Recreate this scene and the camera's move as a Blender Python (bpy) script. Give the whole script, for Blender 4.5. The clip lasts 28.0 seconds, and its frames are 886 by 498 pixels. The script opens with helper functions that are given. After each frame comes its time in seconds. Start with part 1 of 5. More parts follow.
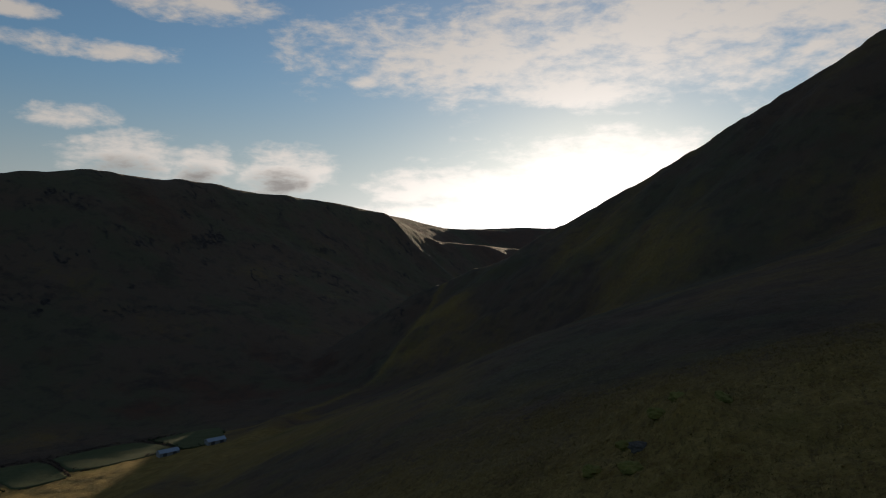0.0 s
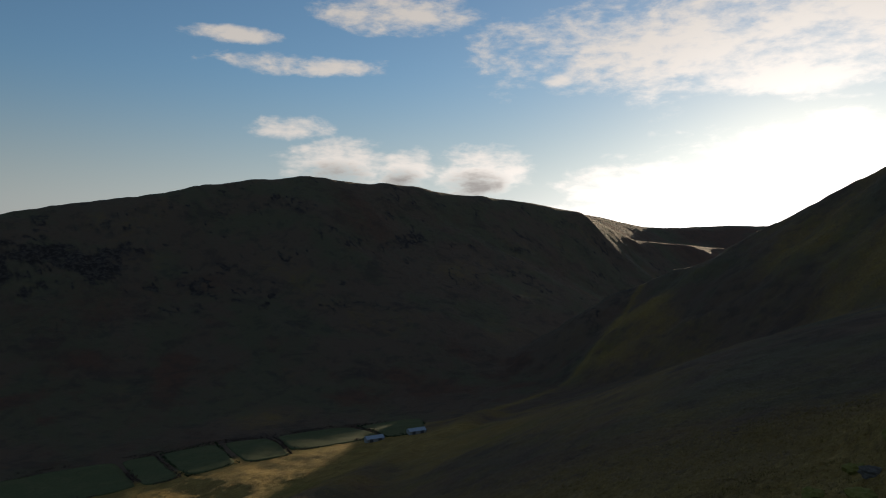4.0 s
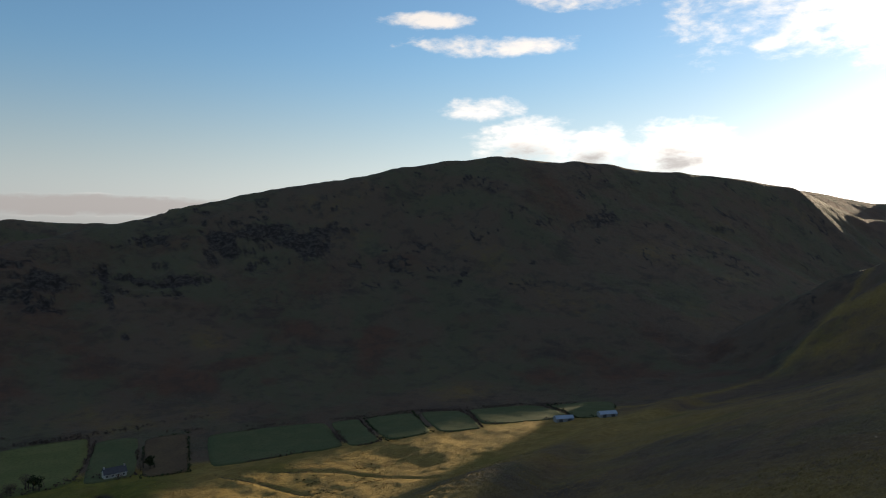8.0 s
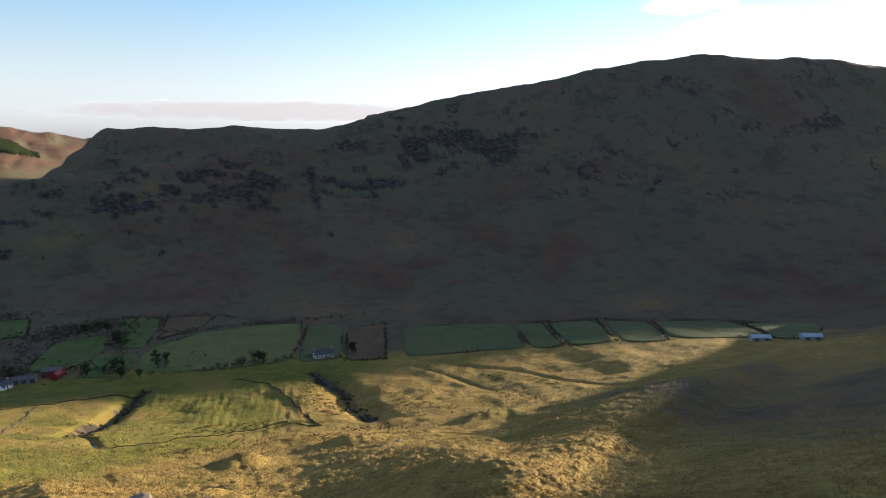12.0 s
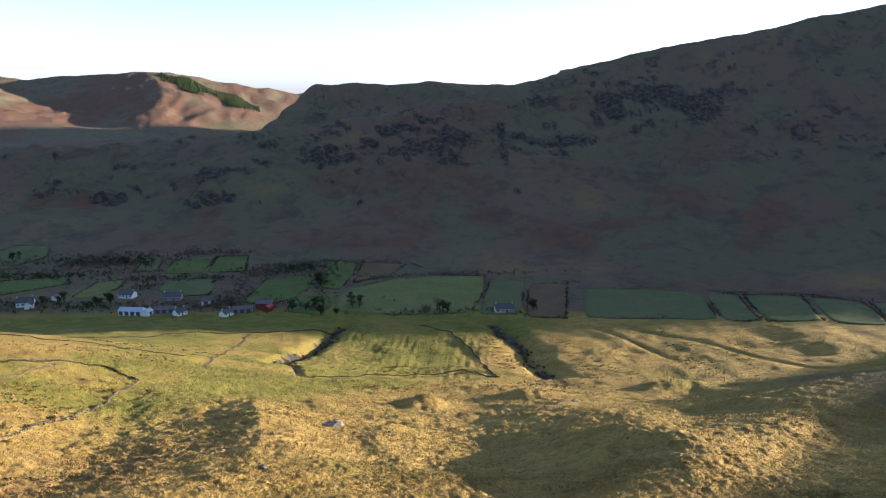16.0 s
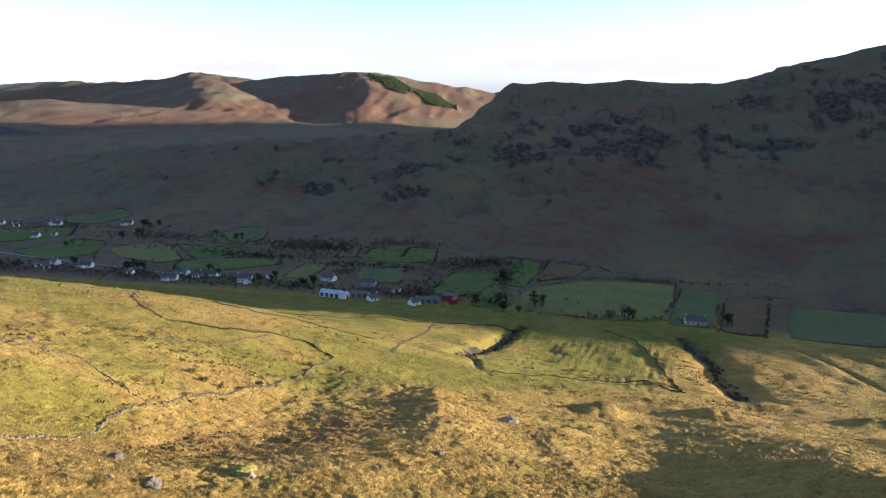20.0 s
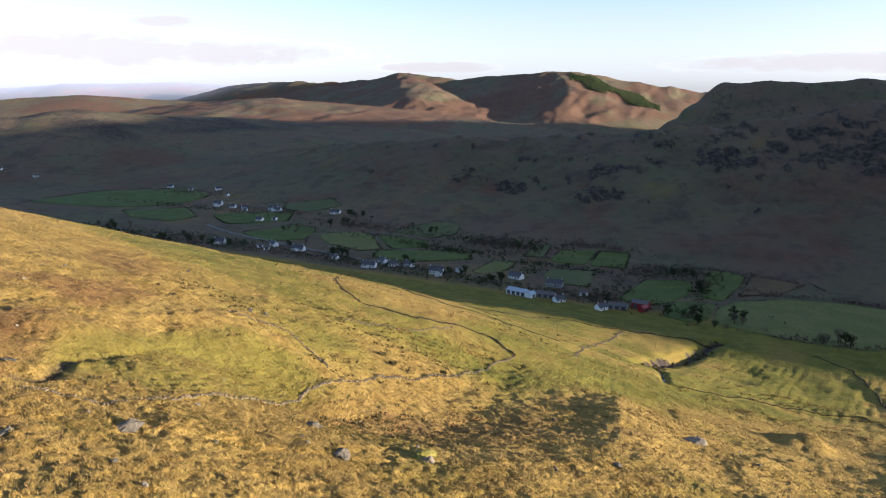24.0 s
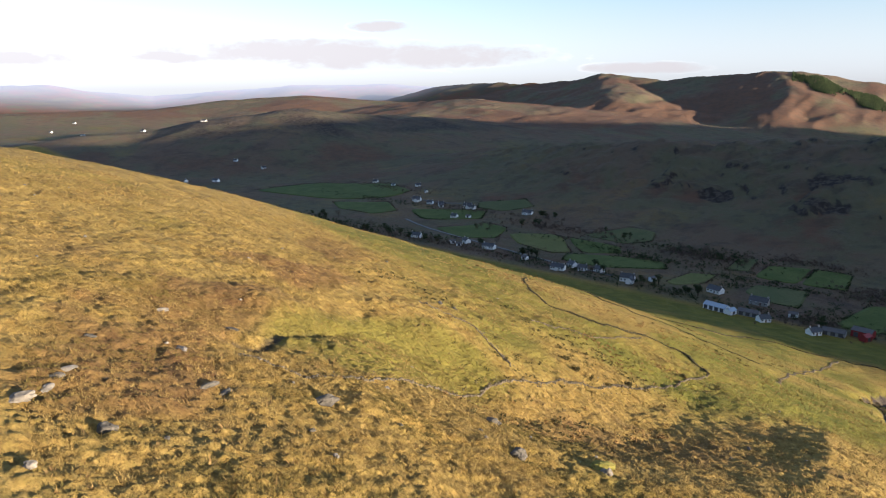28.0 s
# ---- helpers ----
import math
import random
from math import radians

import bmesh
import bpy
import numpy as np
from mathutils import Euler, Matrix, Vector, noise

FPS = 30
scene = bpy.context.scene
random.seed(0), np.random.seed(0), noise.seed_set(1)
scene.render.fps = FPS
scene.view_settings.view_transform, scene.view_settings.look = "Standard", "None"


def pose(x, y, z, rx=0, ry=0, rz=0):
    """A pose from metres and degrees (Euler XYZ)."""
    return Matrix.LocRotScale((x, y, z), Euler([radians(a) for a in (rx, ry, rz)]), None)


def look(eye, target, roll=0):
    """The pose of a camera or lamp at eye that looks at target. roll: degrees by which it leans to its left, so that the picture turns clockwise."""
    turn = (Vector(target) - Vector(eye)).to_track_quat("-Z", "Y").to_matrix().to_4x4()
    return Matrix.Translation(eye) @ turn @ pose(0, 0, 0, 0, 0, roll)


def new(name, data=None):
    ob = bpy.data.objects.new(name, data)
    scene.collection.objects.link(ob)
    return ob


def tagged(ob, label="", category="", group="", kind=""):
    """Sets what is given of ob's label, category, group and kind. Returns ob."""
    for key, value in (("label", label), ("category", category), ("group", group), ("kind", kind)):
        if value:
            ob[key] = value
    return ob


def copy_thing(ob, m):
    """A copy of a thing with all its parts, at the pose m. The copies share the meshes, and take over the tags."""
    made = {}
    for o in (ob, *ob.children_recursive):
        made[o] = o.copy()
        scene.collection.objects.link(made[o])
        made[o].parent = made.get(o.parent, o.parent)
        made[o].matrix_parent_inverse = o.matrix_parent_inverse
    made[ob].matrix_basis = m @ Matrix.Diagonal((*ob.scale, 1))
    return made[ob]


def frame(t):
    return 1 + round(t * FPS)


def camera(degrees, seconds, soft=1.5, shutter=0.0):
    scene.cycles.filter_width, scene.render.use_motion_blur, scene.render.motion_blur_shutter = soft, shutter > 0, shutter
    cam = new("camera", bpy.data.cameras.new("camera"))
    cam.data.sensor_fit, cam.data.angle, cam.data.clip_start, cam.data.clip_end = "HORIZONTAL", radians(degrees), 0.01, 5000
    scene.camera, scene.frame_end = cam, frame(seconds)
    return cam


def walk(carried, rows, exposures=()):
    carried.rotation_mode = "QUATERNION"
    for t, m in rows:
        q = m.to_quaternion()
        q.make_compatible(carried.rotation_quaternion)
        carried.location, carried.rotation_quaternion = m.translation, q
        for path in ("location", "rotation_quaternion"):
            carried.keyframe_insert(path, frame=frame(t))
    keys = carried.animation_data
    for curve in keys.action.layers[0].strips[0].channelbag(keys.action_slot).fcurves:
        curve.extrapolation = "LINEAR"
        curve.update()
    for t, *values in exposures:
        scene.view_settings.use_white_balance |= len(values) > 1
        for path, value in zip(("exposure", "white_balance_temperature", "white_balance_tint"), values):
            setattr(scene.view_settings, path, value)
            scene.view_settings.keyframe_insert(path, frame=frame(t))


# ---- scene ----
# ---------------------------------------------------------------- camera: a drone that hovers and turns to its left
cam = camera(65.05, 28.0, soft=1.05)
HOVER = (0.0, 0.0, 150.0)
# seconds, heading to the left of +y, pitch
TURN = [
    (0, -66.01, 0.05), (1, -61.97, -0.04), (2, -57.94, -0.01), (3, -53.95, -0.01),
    (3.5, -52.01, -0.02), (5.5, -44.24, 0.03), (6, -42.27, -0.14), (6.5, -40.31, -0.39),
    (7, -38.39, -0.74), (7.5, -36.45, -1.14), (8, -34.49, -1.68), (8.5, -32.58, -2.47),
    (9, -30.72, -3.36), (9.5, -28.82, -4.26), (10, -26.89, -5.17), (10.5, -24.95, -6.13),
    (11, -22.99, -7.13), (11.5, -21.04, -8.21), (12, -19.12, -9.41), (12.5, -17.21, -10.70),
    (13, -15.29, -11.86), (13.5, -13.41, -12.75), (14.5, -9.54, -12.9), (15.5, -5.67, -12.92),
    (16, -3.70, -12.93), (17, 0.22, -12.96), (18, 4.14, -12.99), (19, 8.06, -12.99),
    (20, 11.94, -13.01), (21, 15.86, -13.03), (21.5, 17.80, -13.02), (23.5, 25.81, -13.02),
    (24, 27.84, -13.04), (25, 31.84, -13.03), (26, 35.81, -13.02), (27, 39.79, -12.99),
    (28, 43.80, -12.95),
]
def aim(yaw, pitch):
    return pose(*HOVER, 90 + pitch, 0, yaw)
EXPOSURES = [(0.0, 0.1, 6850, 12), (3.5, 0.35, 6850, 12), (8.0, 1.2, 6850, 12), (11.0, 1.8, 6600, 13), (14.0, 2.4, 6100, 15), (17.0, 2.45, 6000, 16), (22.0, 2.3, 6100, 16), (28.0, 2.08, 6250, 15)]
walk(cam, [(t, aim(yaw, pitch)) for t, yaw, pitch in TURN], EXPOSURES)

# ---------------------------------------------------------------- sky and sun
SUN_AZ, SUN_EL = -78.8, 5.5          # to the left of +y, above the horizon
sun_way = Vector((-math.sin(radians(SUN_AZ)) * math.cos(radians(SUN_EL)), math.cos(radians(SUN_AZ)) * math.cos(radians(SUN_EL)), math.sin(radians(SUN_EL))))
sun_data = bpy.data.lights.new("sun", "SUN")
sun_data.energy, sun_data.angle, sun_data.color = 5.0, radians(0.6), (1.0, 0.83, 0.60)
sun = new("sun", sun_data)
sun.matrix_world = look(sun_way * 1000, (0, 0, 0))

world = bpy.data.worlds.new("sky")
scene.world = world
world.use_nodes = True


def wire(tree, a, b):
    tree.links.new(a, b)


def math_node(tree, op, a, b=None, clamp=False):
    n = tree.nodes.new("ShaderNodeMath")
    n.operation, n.use_clamp = op, clamp
    for i, v in enumerate((a, b)):
        if v is None:
            continue
        if isinstance(v, (int, float)):
            n.inputs[i].default_value = v
        else:
            tree.links.new(v, n.inputs[i])
    return n.outputs[0]


def ramp(tree, value, low, high):
    n = tree.nodes.new("ShaderNodeMapRange")
    n.inputs["From Min"].default_value, n.inputs["From Max"].default_value = low, high
    n.interpolation_type = "SMOOTHSTEP"
    tree.links.new(value, n.inputs["Value"])
    return n.outputs[0]


def mix_colour(tree, factor, a, b):
    n = tree.nodes.new("ShaderNodeMix")
    n.data_type = "RGBA"
    for socket, v in ((n.inputs[0], factor), (n.inputs[6], a), (n.inputs[7], b)):
        if isinstance(v, (int, float)):
            socket.default_value = v
        elif isinstance(v, tuple):
            socket.default_value = (*v, 1.0)
        else:
            tree.links.new(v, socket)
    return n.outputs[2]


def noise_node(tree, vector, scale, detail=4.0, rough=0.55, warp=0.0):
    n = tree.nodes.new("ShaderNodeTexNoise")
    n.inputs["Scale"].default_value, n.inputs["Detail"].default_value = scale, detail
    n.inputs["Roughness"].default_value, n.inputs["Distortion"].default_value = rough, warp
    tree.links.new(vector, n.inputs["Vector"])
    return n.outputs["Fac"]


def build_sky():
    t = world.node_tree
    t.nodes.clear()
    out = t.nodes.new("ShaderNodeOutputWorld")
    bg = t.nodes.new("ShaderNodeBackground")
    bg.inputs["Strength"].default_value = 0.11
    sky = t.nodes.new("ShaderNodeTexSky")
    sky.sky_type, sky.sun_disc = "NISHITA", False
    sky.sun_elevation, sky.sun_rotation = radians(SUN_EL), radians(-SUN_AZ)
    sky.altitude, sky.air_density, sky.dust_density, sky.ozone_density = 200, 1.0, 0.35, 3.0
    where = t.nodes.new("ShaderNodeTexCoord").outputs["Generated"]
    axes = t.nodes.new("ShaderNodeSeparateXYZ")
    wire(t, where, axes.inputs[0])
    bearing = math_node(t, "MULTIPLY", math_node(t, "ARCTAN2", math_node(t, "MULTIPLY", axes.outputs[0], -1.0), axes.outputs[1]), 57.2958)
    rise = math_node(t, "MULTIPLY", math_node(t, "ARCSINE", axes.outputs[2]), 57.2958)
    grey = t.nodes.new("ShaderNodeRGBToBW")
    wire(t, sky.outputs[0], grey.inputs[0])

    def tinted(value, r, g, b):
        n = t.nodes.new("ShaderNodeCombineColor")
        for i, k in enumerate((r, g, b)):
            wire(t, math_node(t, "MULTIPLY", value, k), n.inputs[i])
        return n.outputs[0]
    # the milky air of a damp coast: whiter and cooler towards the horizon
    milky = tinted(grey.outputs[0], 0.95, 1.0, 1.07)
    colour = mix_colour(t, math_node(t, "MULTIPLY", ramp(t, rise, 15.0, 0.5), 0.85), sky.outputs[0], milky)
    # clouds: banks, heaps and streaks, each a soft oval broken up by noise; bearing, height, half width, half height, body
    flat = t.nodes.new("ShaderNodeCombineXYZ")
    wire(t, bearing, flat.inputs[0])
    wire(t, math_node(t, "MULTIPLY", rise, 2.3), flat.inputs[1])
    billow = noise_node(t, flat.outputs[0], 0.16, 7, 0.62, 0.3)
    fluff = noise_node(t, flat.outputs[0], 0.55, 6, 0.6, 0.2)
    ragged = math_node(t, "ADD", math_node(t, "MULTIPLY", billow, 0.75), math_node(t, "MULTIPLY", fluff, 0.45))

    def cloud(az, el, wide, tall):
        u = math_node(t, "DIVIDE", math_node(t, "SUBTRACT", bearing, az), wide)
        v = math_node(t, "DIVIDE", math_node(t, "SUBTRACT", rise, el), tall)
        d = math_node(t, "ADD", math_node(t, "MULTIPLY", u, u), math_node(t, "MULTIPLY", v, v))
        return math_node(t, "SUBTRACT", 1.0, d)
    total, low = None, None
    for heap, az, el, wide, tall in CLOUDS:
        c = cloud(az, el, wide, tall)
        c = math_node(t, "ADD", c, 0.45) if heap == 2 else c
        total = c if total is None else math_node(t, "MAXIMUM", total, c)
        if heap:
            c = c if heap == 2 else cloud(az + 0.1 * wide, el - 0.5 * tall, wide * 0.85, tall * 0.8)
            c = math_node(t, "ADD", c, 0.9) if heap == 2 else c
            low = c if low is None else math_node(t, "MAXIMUM", low, c)
    body = math_node(t, "ADD", math_node(t, "MULTIPLY", total, 0.75), math_node(t, "MULTIPLY", math_node(t, "SUBTRACT", ragged, 0.58), 3.6))
    cover = ramp(t, body, -0.15, 0.95)
    # unseen broken cloud above the view, added to warm the light on shaded land
    high = math_node(t, "MULTIPLY", ramp(t, math_node(t, "ADD", ragged, math_node(t, "MULTIPLY", ramp(t, rise, 24.0, 60.0), 0.15)), 0.52, 0.72), ramp(t, rise, 22.0, 34.0))
    cover = math_node(t, "MAXIMUM", cover, math_node(t, "MULTIPLY", high, 0.22))
    thick = ramp(t, math_node(t, "ADD", math_node(t, "MULTIPLY", low, 0.6), math_node(t, "MULTIPLY", math_node(t, "SUBTRACT", ragged, 0.6), 1.2)), 0.15, 0.75)
    bright = tinted(math_node(t, "ADD", math_node(t, "MULTIPLY", grey.outputs[0], 1.0), 2.2), 1.0, 0.965, 0.93)
    shaded = tinted(math_node(t, "ADD", math_node(t, "MULTIPLY", grey.outputs[0], 0.16), 0.95), 1.0, 0.98, 0.99)
    clouds = mix_colour(t, math_node(t, "MULTIPLY", thick, 0.85), bright, shaded)
    blue = t.nodes.new("ShaderNodeMix")
    blue.data_type, blue.blend_type = "RGBA", "MULTIPLY"
    blue.inputs[0].default_value = 1.0
    wire(t, colour, blue.inputs[6])
    blue.inputs[7].default_value = (0.965, 0.985, 1.0, 1.0)
    colour = mix_colour(t, math_node(t, "MULTIPLY", cover, 0.97), blue.outputs[2], clouds)
    wire(t, colour, bg.inputs["Color"])
    wire(t, bg.outputs[0], out.inputs[0])


# 1 for a heap with a grey foot, 2 for a grey bar; bearing, height, half width, half height (degrees)
CLOUDS = [
    (0, -88, 17, 24, 5.5), (0, -70, 15.5, 15, 4.0), (0, -108, 22, 20, 10), (0, -59.5, 13.4, 1.6, 0.7), (0, -77, 12.5, 9, 1.2),
    (0, -80, 6, 12, 3.5), (0, -68, 5.2, 9, 2.2), (0, -63, 2.8, 8, 1.0), (1, -53.2, 6.3, 4.3, 2.3), (1, -47, 6.5, 2.9, 1.7),
    (1, -41.6, 7.0, 4.6, 2.0), (0, -37.6, 9.6, 3.4, 1.0), (0, -38.5, 14.6, 7.5, 0.8), (0, -46.5, 18.7, 6, 1.6), (0, -33, 16.5, 4, 0.6),
    (2, -6, 1.75, 14, 0.65), (2, 51, 2.65, 13, 1.0), (2, 74, 2.2, 4, 0.5), (2, 48.7, 4.8, 2.2, 0.4), (2, 28, 1.6, 4, 0.4), (2, 64.5, 2.3, 3, 0.4),
]


build_sky()

# ---------------------------------------------------------------- the lie of the land
def fade(t):
    return t * t * t * (t * (t * 6 - 15) + 10)


def value_noise(x, y, seed):
    xi, yi = np.floor(x).astype(np.int64), np.floor(y).astype(np.int64)
    fx, fy = fade(x - xi), fade(y - yi)

    def corner(i, j):
        n = (i * 374761393 + j * 668265263 + seed * 974634777) & 0xFFFFFFFF
        n = ((n ^ (n >> 13)) * 1274126177) & 0xFFFFFFFF
        return ((n ^ (n >> 16)) & 0xFFFF) / 32767.5 - 1
    a, b, c, d = corner(xi, yi), corner(xi + 1, yi), corner(xi, yi + 1), corner(xi + 1, yi + 1)
    return (a * (1 - fx) + b * fx) * (1 - fy) + (c * (1 - fx) + d * fx) * fy


def fbm(x, y, size, octaves, seed, gain=0.5):
    total, amp, norm = 0.0, 1.0, 0.0
    for o in range(octaves):
        total = total + amp * value_noise(x / size + 17.3 * o, y / size - 9.1 * o, seed + o)
        norm, amp, size = norm + amp, amp * gain, size * 0.49
    return total / norm


def step(v, low, high):
    t = np.clip((v - low) / (high - low), 0, 1)
    return t * t * (3 - 2 * t)


# crests: x, y, height, steepness of the flanks
OPPOSITE = [
    (2200, 680, 148.0, 0.5), (1591, 730, 172.0, 0.66), (1480, 757, 204.0, 0.70), (1399, 776, 235.2, 0.72), (1265, 806, 247.0, 0.70),
    (1031, 841, 254.7, 0.58), (895, 873, 266.0, 0.48), (722, 895, 266.8, 0.46), (595, 949, 248.0, 0.46),
    (472, 972, 221.7, 0.44), (333, 985, 200.9, 0.42), (239, 981, 181.7, 0.4), (162, 967, 156.8, 0.37),
    (31, 919, 130.7, 0.36), (-64, 898, 110.7, 0.36), (-162, 885, 99.7, 0.34), (-284, 907, 88.6, 0.32),
    (-431, 903, 81.8, 0.27), (-593, 927, 67.3, 0.22), (-793, 966, 47.2, 0.16), (-951, 958, 27.1, 0.12),
    (-1111, 932, 5.3, 0.1),
]
SPUR = [
    (544, 441, -44.1, 0.6), (575, 433, -24.2, 0.65), (628, 428, -8.8, 0.7), (676, 408, 36.2, 0.7),
    (704, 380, 70.1, 0.7), (715, 335, 105.8, 0.65), (721, 240, 139.4, 0.65), (714, 194, 166.8, 0.7),
    (699, 123, 202.1, 0.8), (678, 47, 243.1, 0.9), (649, -29, 283.4, 0.95), (623, -94, 318.8, 0.95),
    (560, -300, 400, 0.95),
]
SHOULDER = [
    (36, 88, 89.5, 0.4), (56, 117, 82.5, 0.4), (113, 165, 65.1, 0.45), (174, 207, 56.0, 0.45),
    (231, 236, 46.6, 0.45), (329, 277, 36.4, 0.45), (436, 319, 26.3, 0.5),
]
MESA = [
    (-192, 1689, 161.9, 0.95), (80, 1698, 164.8, 0.8), (251, 1702, 162.0, 0.6), (496, 1730, 159.4, 0.5),
    # from here unseen, added to cast shade on the knoll and far ridge
    (760, 1640, 235, 0.45), (1000, 1570, 308, 0.45), (1150, 1580, 325, 0.45), (1400, 1700, 366, 0.5), (1500, 2600, 285, 0.45),
]
# unseen crest behind the opposite mountain, added to shade the knoll
UNSEEN_SHADE_CREST = [(860, 1000, 266, 0.45), (900, 1200, 286, 0.45), (1000, 1300, 306, 0.45), (1150, 1580, 322, 0.45)]
FAR_RIDGE = [
    (-3026, 2539, -1.7, 0.3), (-2935, 2643, 67.3, 0.3), (-2773, 2813, 156.8, 0.3), (-2486, 2860, 183.1, 0.3),
    (-2056, 2860, 174.5, 0.3), (-1672, 2860, 213.6, 0.34), (-1432, 2860, 183.5, 0.34), (-1167, 2860, 203.9, 0.34),
    (-985, 2860, 218.7, 0.36), (-902, 2860, 218.1, 0.36), (-723, 2965, 181.9, 0.34), (-441, 3099, 133.6, 0.3),
    (-113, 3214, 93.8, 0.3),
]
LIT_SPUR = [
    (-944, 2805, 212.0, 0.4), (-841, 2618, 159.6, 0.4), (-805, 2420, 96.6, 0.35),
]
RED_SPUR = [
    (-1693, 2817, 207.4, 0.36), (-1354, 2393, 140.4, 0.34), (-1269, 2154, 80.2, 0.3),
]
RED_BENCH = [
    (-1076, 2067, 32.0, 0.12), (-1162, 2054, 55.2, 0.12), (-1318, 2030, 80.3, 0.12), (-1505, 1997, 99.8, 0.12),
    (-1690, 1910, 114.4, 0.12), (-1838, 1838, 104.6, 0.12),
]
KNOLL = [
    (-1624, 623, 52.7, 0.16), (-1561, 768, 58.8, 0.16), (-1494, 890, 92.3, 0.22), (-1437, 980, 104.4, 0.24),
    (-1392, 1115, 90.8, 0.2), (-1322, 1322, 78.1, 0.16), (-1204, 1542, 50.8, 0.12),
]
PASS_HILLS = [
    (2558, 1567, 286.2, 0.3), (2668, 1479, 301.8, 0.3), (2749, 1389, 271.0, 0.3),
    (2755, 1465, 226.3, 0.3), (2896, 1326, 244.5, 0.3), (3037, 1160, 243.6, 0.3), (3097, 988, 252.2, 0.3),
    (3178, 676, 240.7, 0.3),
]
PASS_WALL = [(1850, 1060, 262, 0.6), (2100, 1164, 270, 0.6), (2300, 1162, 257, 0.6), (2550, 1135, 236, 0.6), (2750, 1045, 231, 0.6), (2950, 985, 236, 0.6), (3150, 900, 236, 0.6)]
MISTY_HILLS = [
    (-4582, -401, 174.1, 0.16), (-4457, 1136, 166.1, 0.16), (-4406, 1322, 174.1, 0.2), (-4347, 1505, 142.0, 0.16),
    (-4202, 1871, 109.9, 0.14), (-4015, 2244, 142.0, 0.16), (-3931, 2390, 150.0, 0.16), (-3796, 2599, 174.1, 0.2),
    (-3630, 2826, 174.1, 0.2), (-3424, 3072, 182.1, 0.2), (-3247, 3258, 166.1, 0.16), (-2832, 3625, 166.1, 0.16),
]
MIDDLE_HILLS = [
    (-3250, 573, 52.1, 0.1), (-3015, 1342, 63.6, 0.1), (-3031, 1750, 101.1, 0.14), (-2867, 2008, 119.5, 0.14),
    (-2641, 2296, 95.0, 0.12),
]
# crest, roundness of the top, roundness of the foot, relief
CRESTS = [
    (OPPOSITE, 30, 10, 7),
    (SPUR, 8, 6, 4),
    (SHOULDER, 6, 3, 2),
    (MESA, 26, 14, 9),
    (UNSEEN_SHADE_CREST, 40, 20, 3),
    (FAR_RIDGE, 30, 20, 13),
    (LIT_SPUR, 15, 12, 14),
    (RED_SPUR, 70, 24, 18),
    (RED_BENCH, 60, 14, 9),
    (KNOLL, 60, 14, 5),
    (PASS_HILLS, 60, 20, 4),
    (PASS_WALL, 30, 20, 2),
    (MISTY_HILLS, 60, 20, 5),
    (MIDDLE_HILLS, 60, 20, 5),
]


# the near hillside: heights along y (columns) at stations of x (rows)
SLOPE_X = np.array([-900, -600, -450, -300, -150, 0, 150, 300, 450, 700, 1000], float)
SLOPE_Y = np.array([-700, -300, -120, 0, 100, 200, 300, 400, 450, 520], float)
SLOPE_Z = np.array([
    [300, 190, 130, 100, 76, 46, 20, 2, 0, 0],
    [350, 240, 180, 140, 104, 70, 36, 6, 0, 0],
    [380, 260, 195, 152, 114, 84, 46, 7, 0, 0],
    [390, 260, 190, 150, 123, 89, 47, 8, 1, 0],
    [380, 245, 170, 134, 109, 79, 44, 11, 1, 0],
    [370, 230, 150, 118, 85, 50, 23, 5, 1, 0],
    [380, 235, 158, 122, 88, 47, 20, 6, 2, 1],
    [400, 260, 175, 135, 105, 62, 26, 11, 6, 4],
    [400, 270, 190, 140, 105, 60, 24, 9, 6, 4],
    [400, 260, 180, 130, 95, 66, 46, 34, 29, 24],
    [400, 260, 180, 130, 100, 78, 62, 52, 48, 44]], float)


# streams, ditches and cultivation ridges: points along their middle
STREAM = [(-36, 420), (-40, 408), (-45, 374), (-52, 334), (-56, 296), (-47, 288), (-41, 262), (-34, 260), (-10, 286), (30, 308), (65, 299)]
RAVINE = [(60, 425), (64, 402), (70, 374), (70, 343), (71, 301)]
DITCH_A = [(120, 410), (132, 375), (143, 330)]
DITCH_B = [(141, 400), (174, 359), (196, 293)]
PEAT_HAG = [(-92, 50), (-89, 52), (-95, 60), (-96, 66), (-96, 73)]
TRACK = [(-80, 41), (-69, 47), (-65, 52), (-59, 59), (-53, 67), (-48, 74)]
BED_AXIS = [(0, 400), (10, 350), (8, 320)]
CHANNELS = [(STREAM[:5], 4.0, 5.0), (STREAM[4:], 1.5, 2.0), (RAVINE, 4.6, 8.5), (TRACK, 0.5, 1.0), (DITCH_A, 0.9, 2.0), (DITCH_B, 1.0, 2.2), (PEAT_HAG, 1.3, 2.2)]
# x, y, half length, half width, turn, height
HUMMOCKS = [(9, 224, 9, 6, 8, 3.2), (48, 242, 12, 8, 15, 3.2), (-66, 56, 6, 5, 30, 1.6), (-24, 208, 7, 5, 0, 2.4),
            (112, 262, 20, 9, 20, 3.5), (128, 200, 30, 10, 15, 3.5), (36, 90, 12, 4, 10, 2.2), (128, 12, 24, 8, 25, 6.0), (88, 36, 24, 10, 30, 4.0),
            (76, 285, 10, 6, 0, 2.5), (-108, 66, 8, 6, 40, 2.2), (-100, 96, 6, 7, 0, 1.6)]
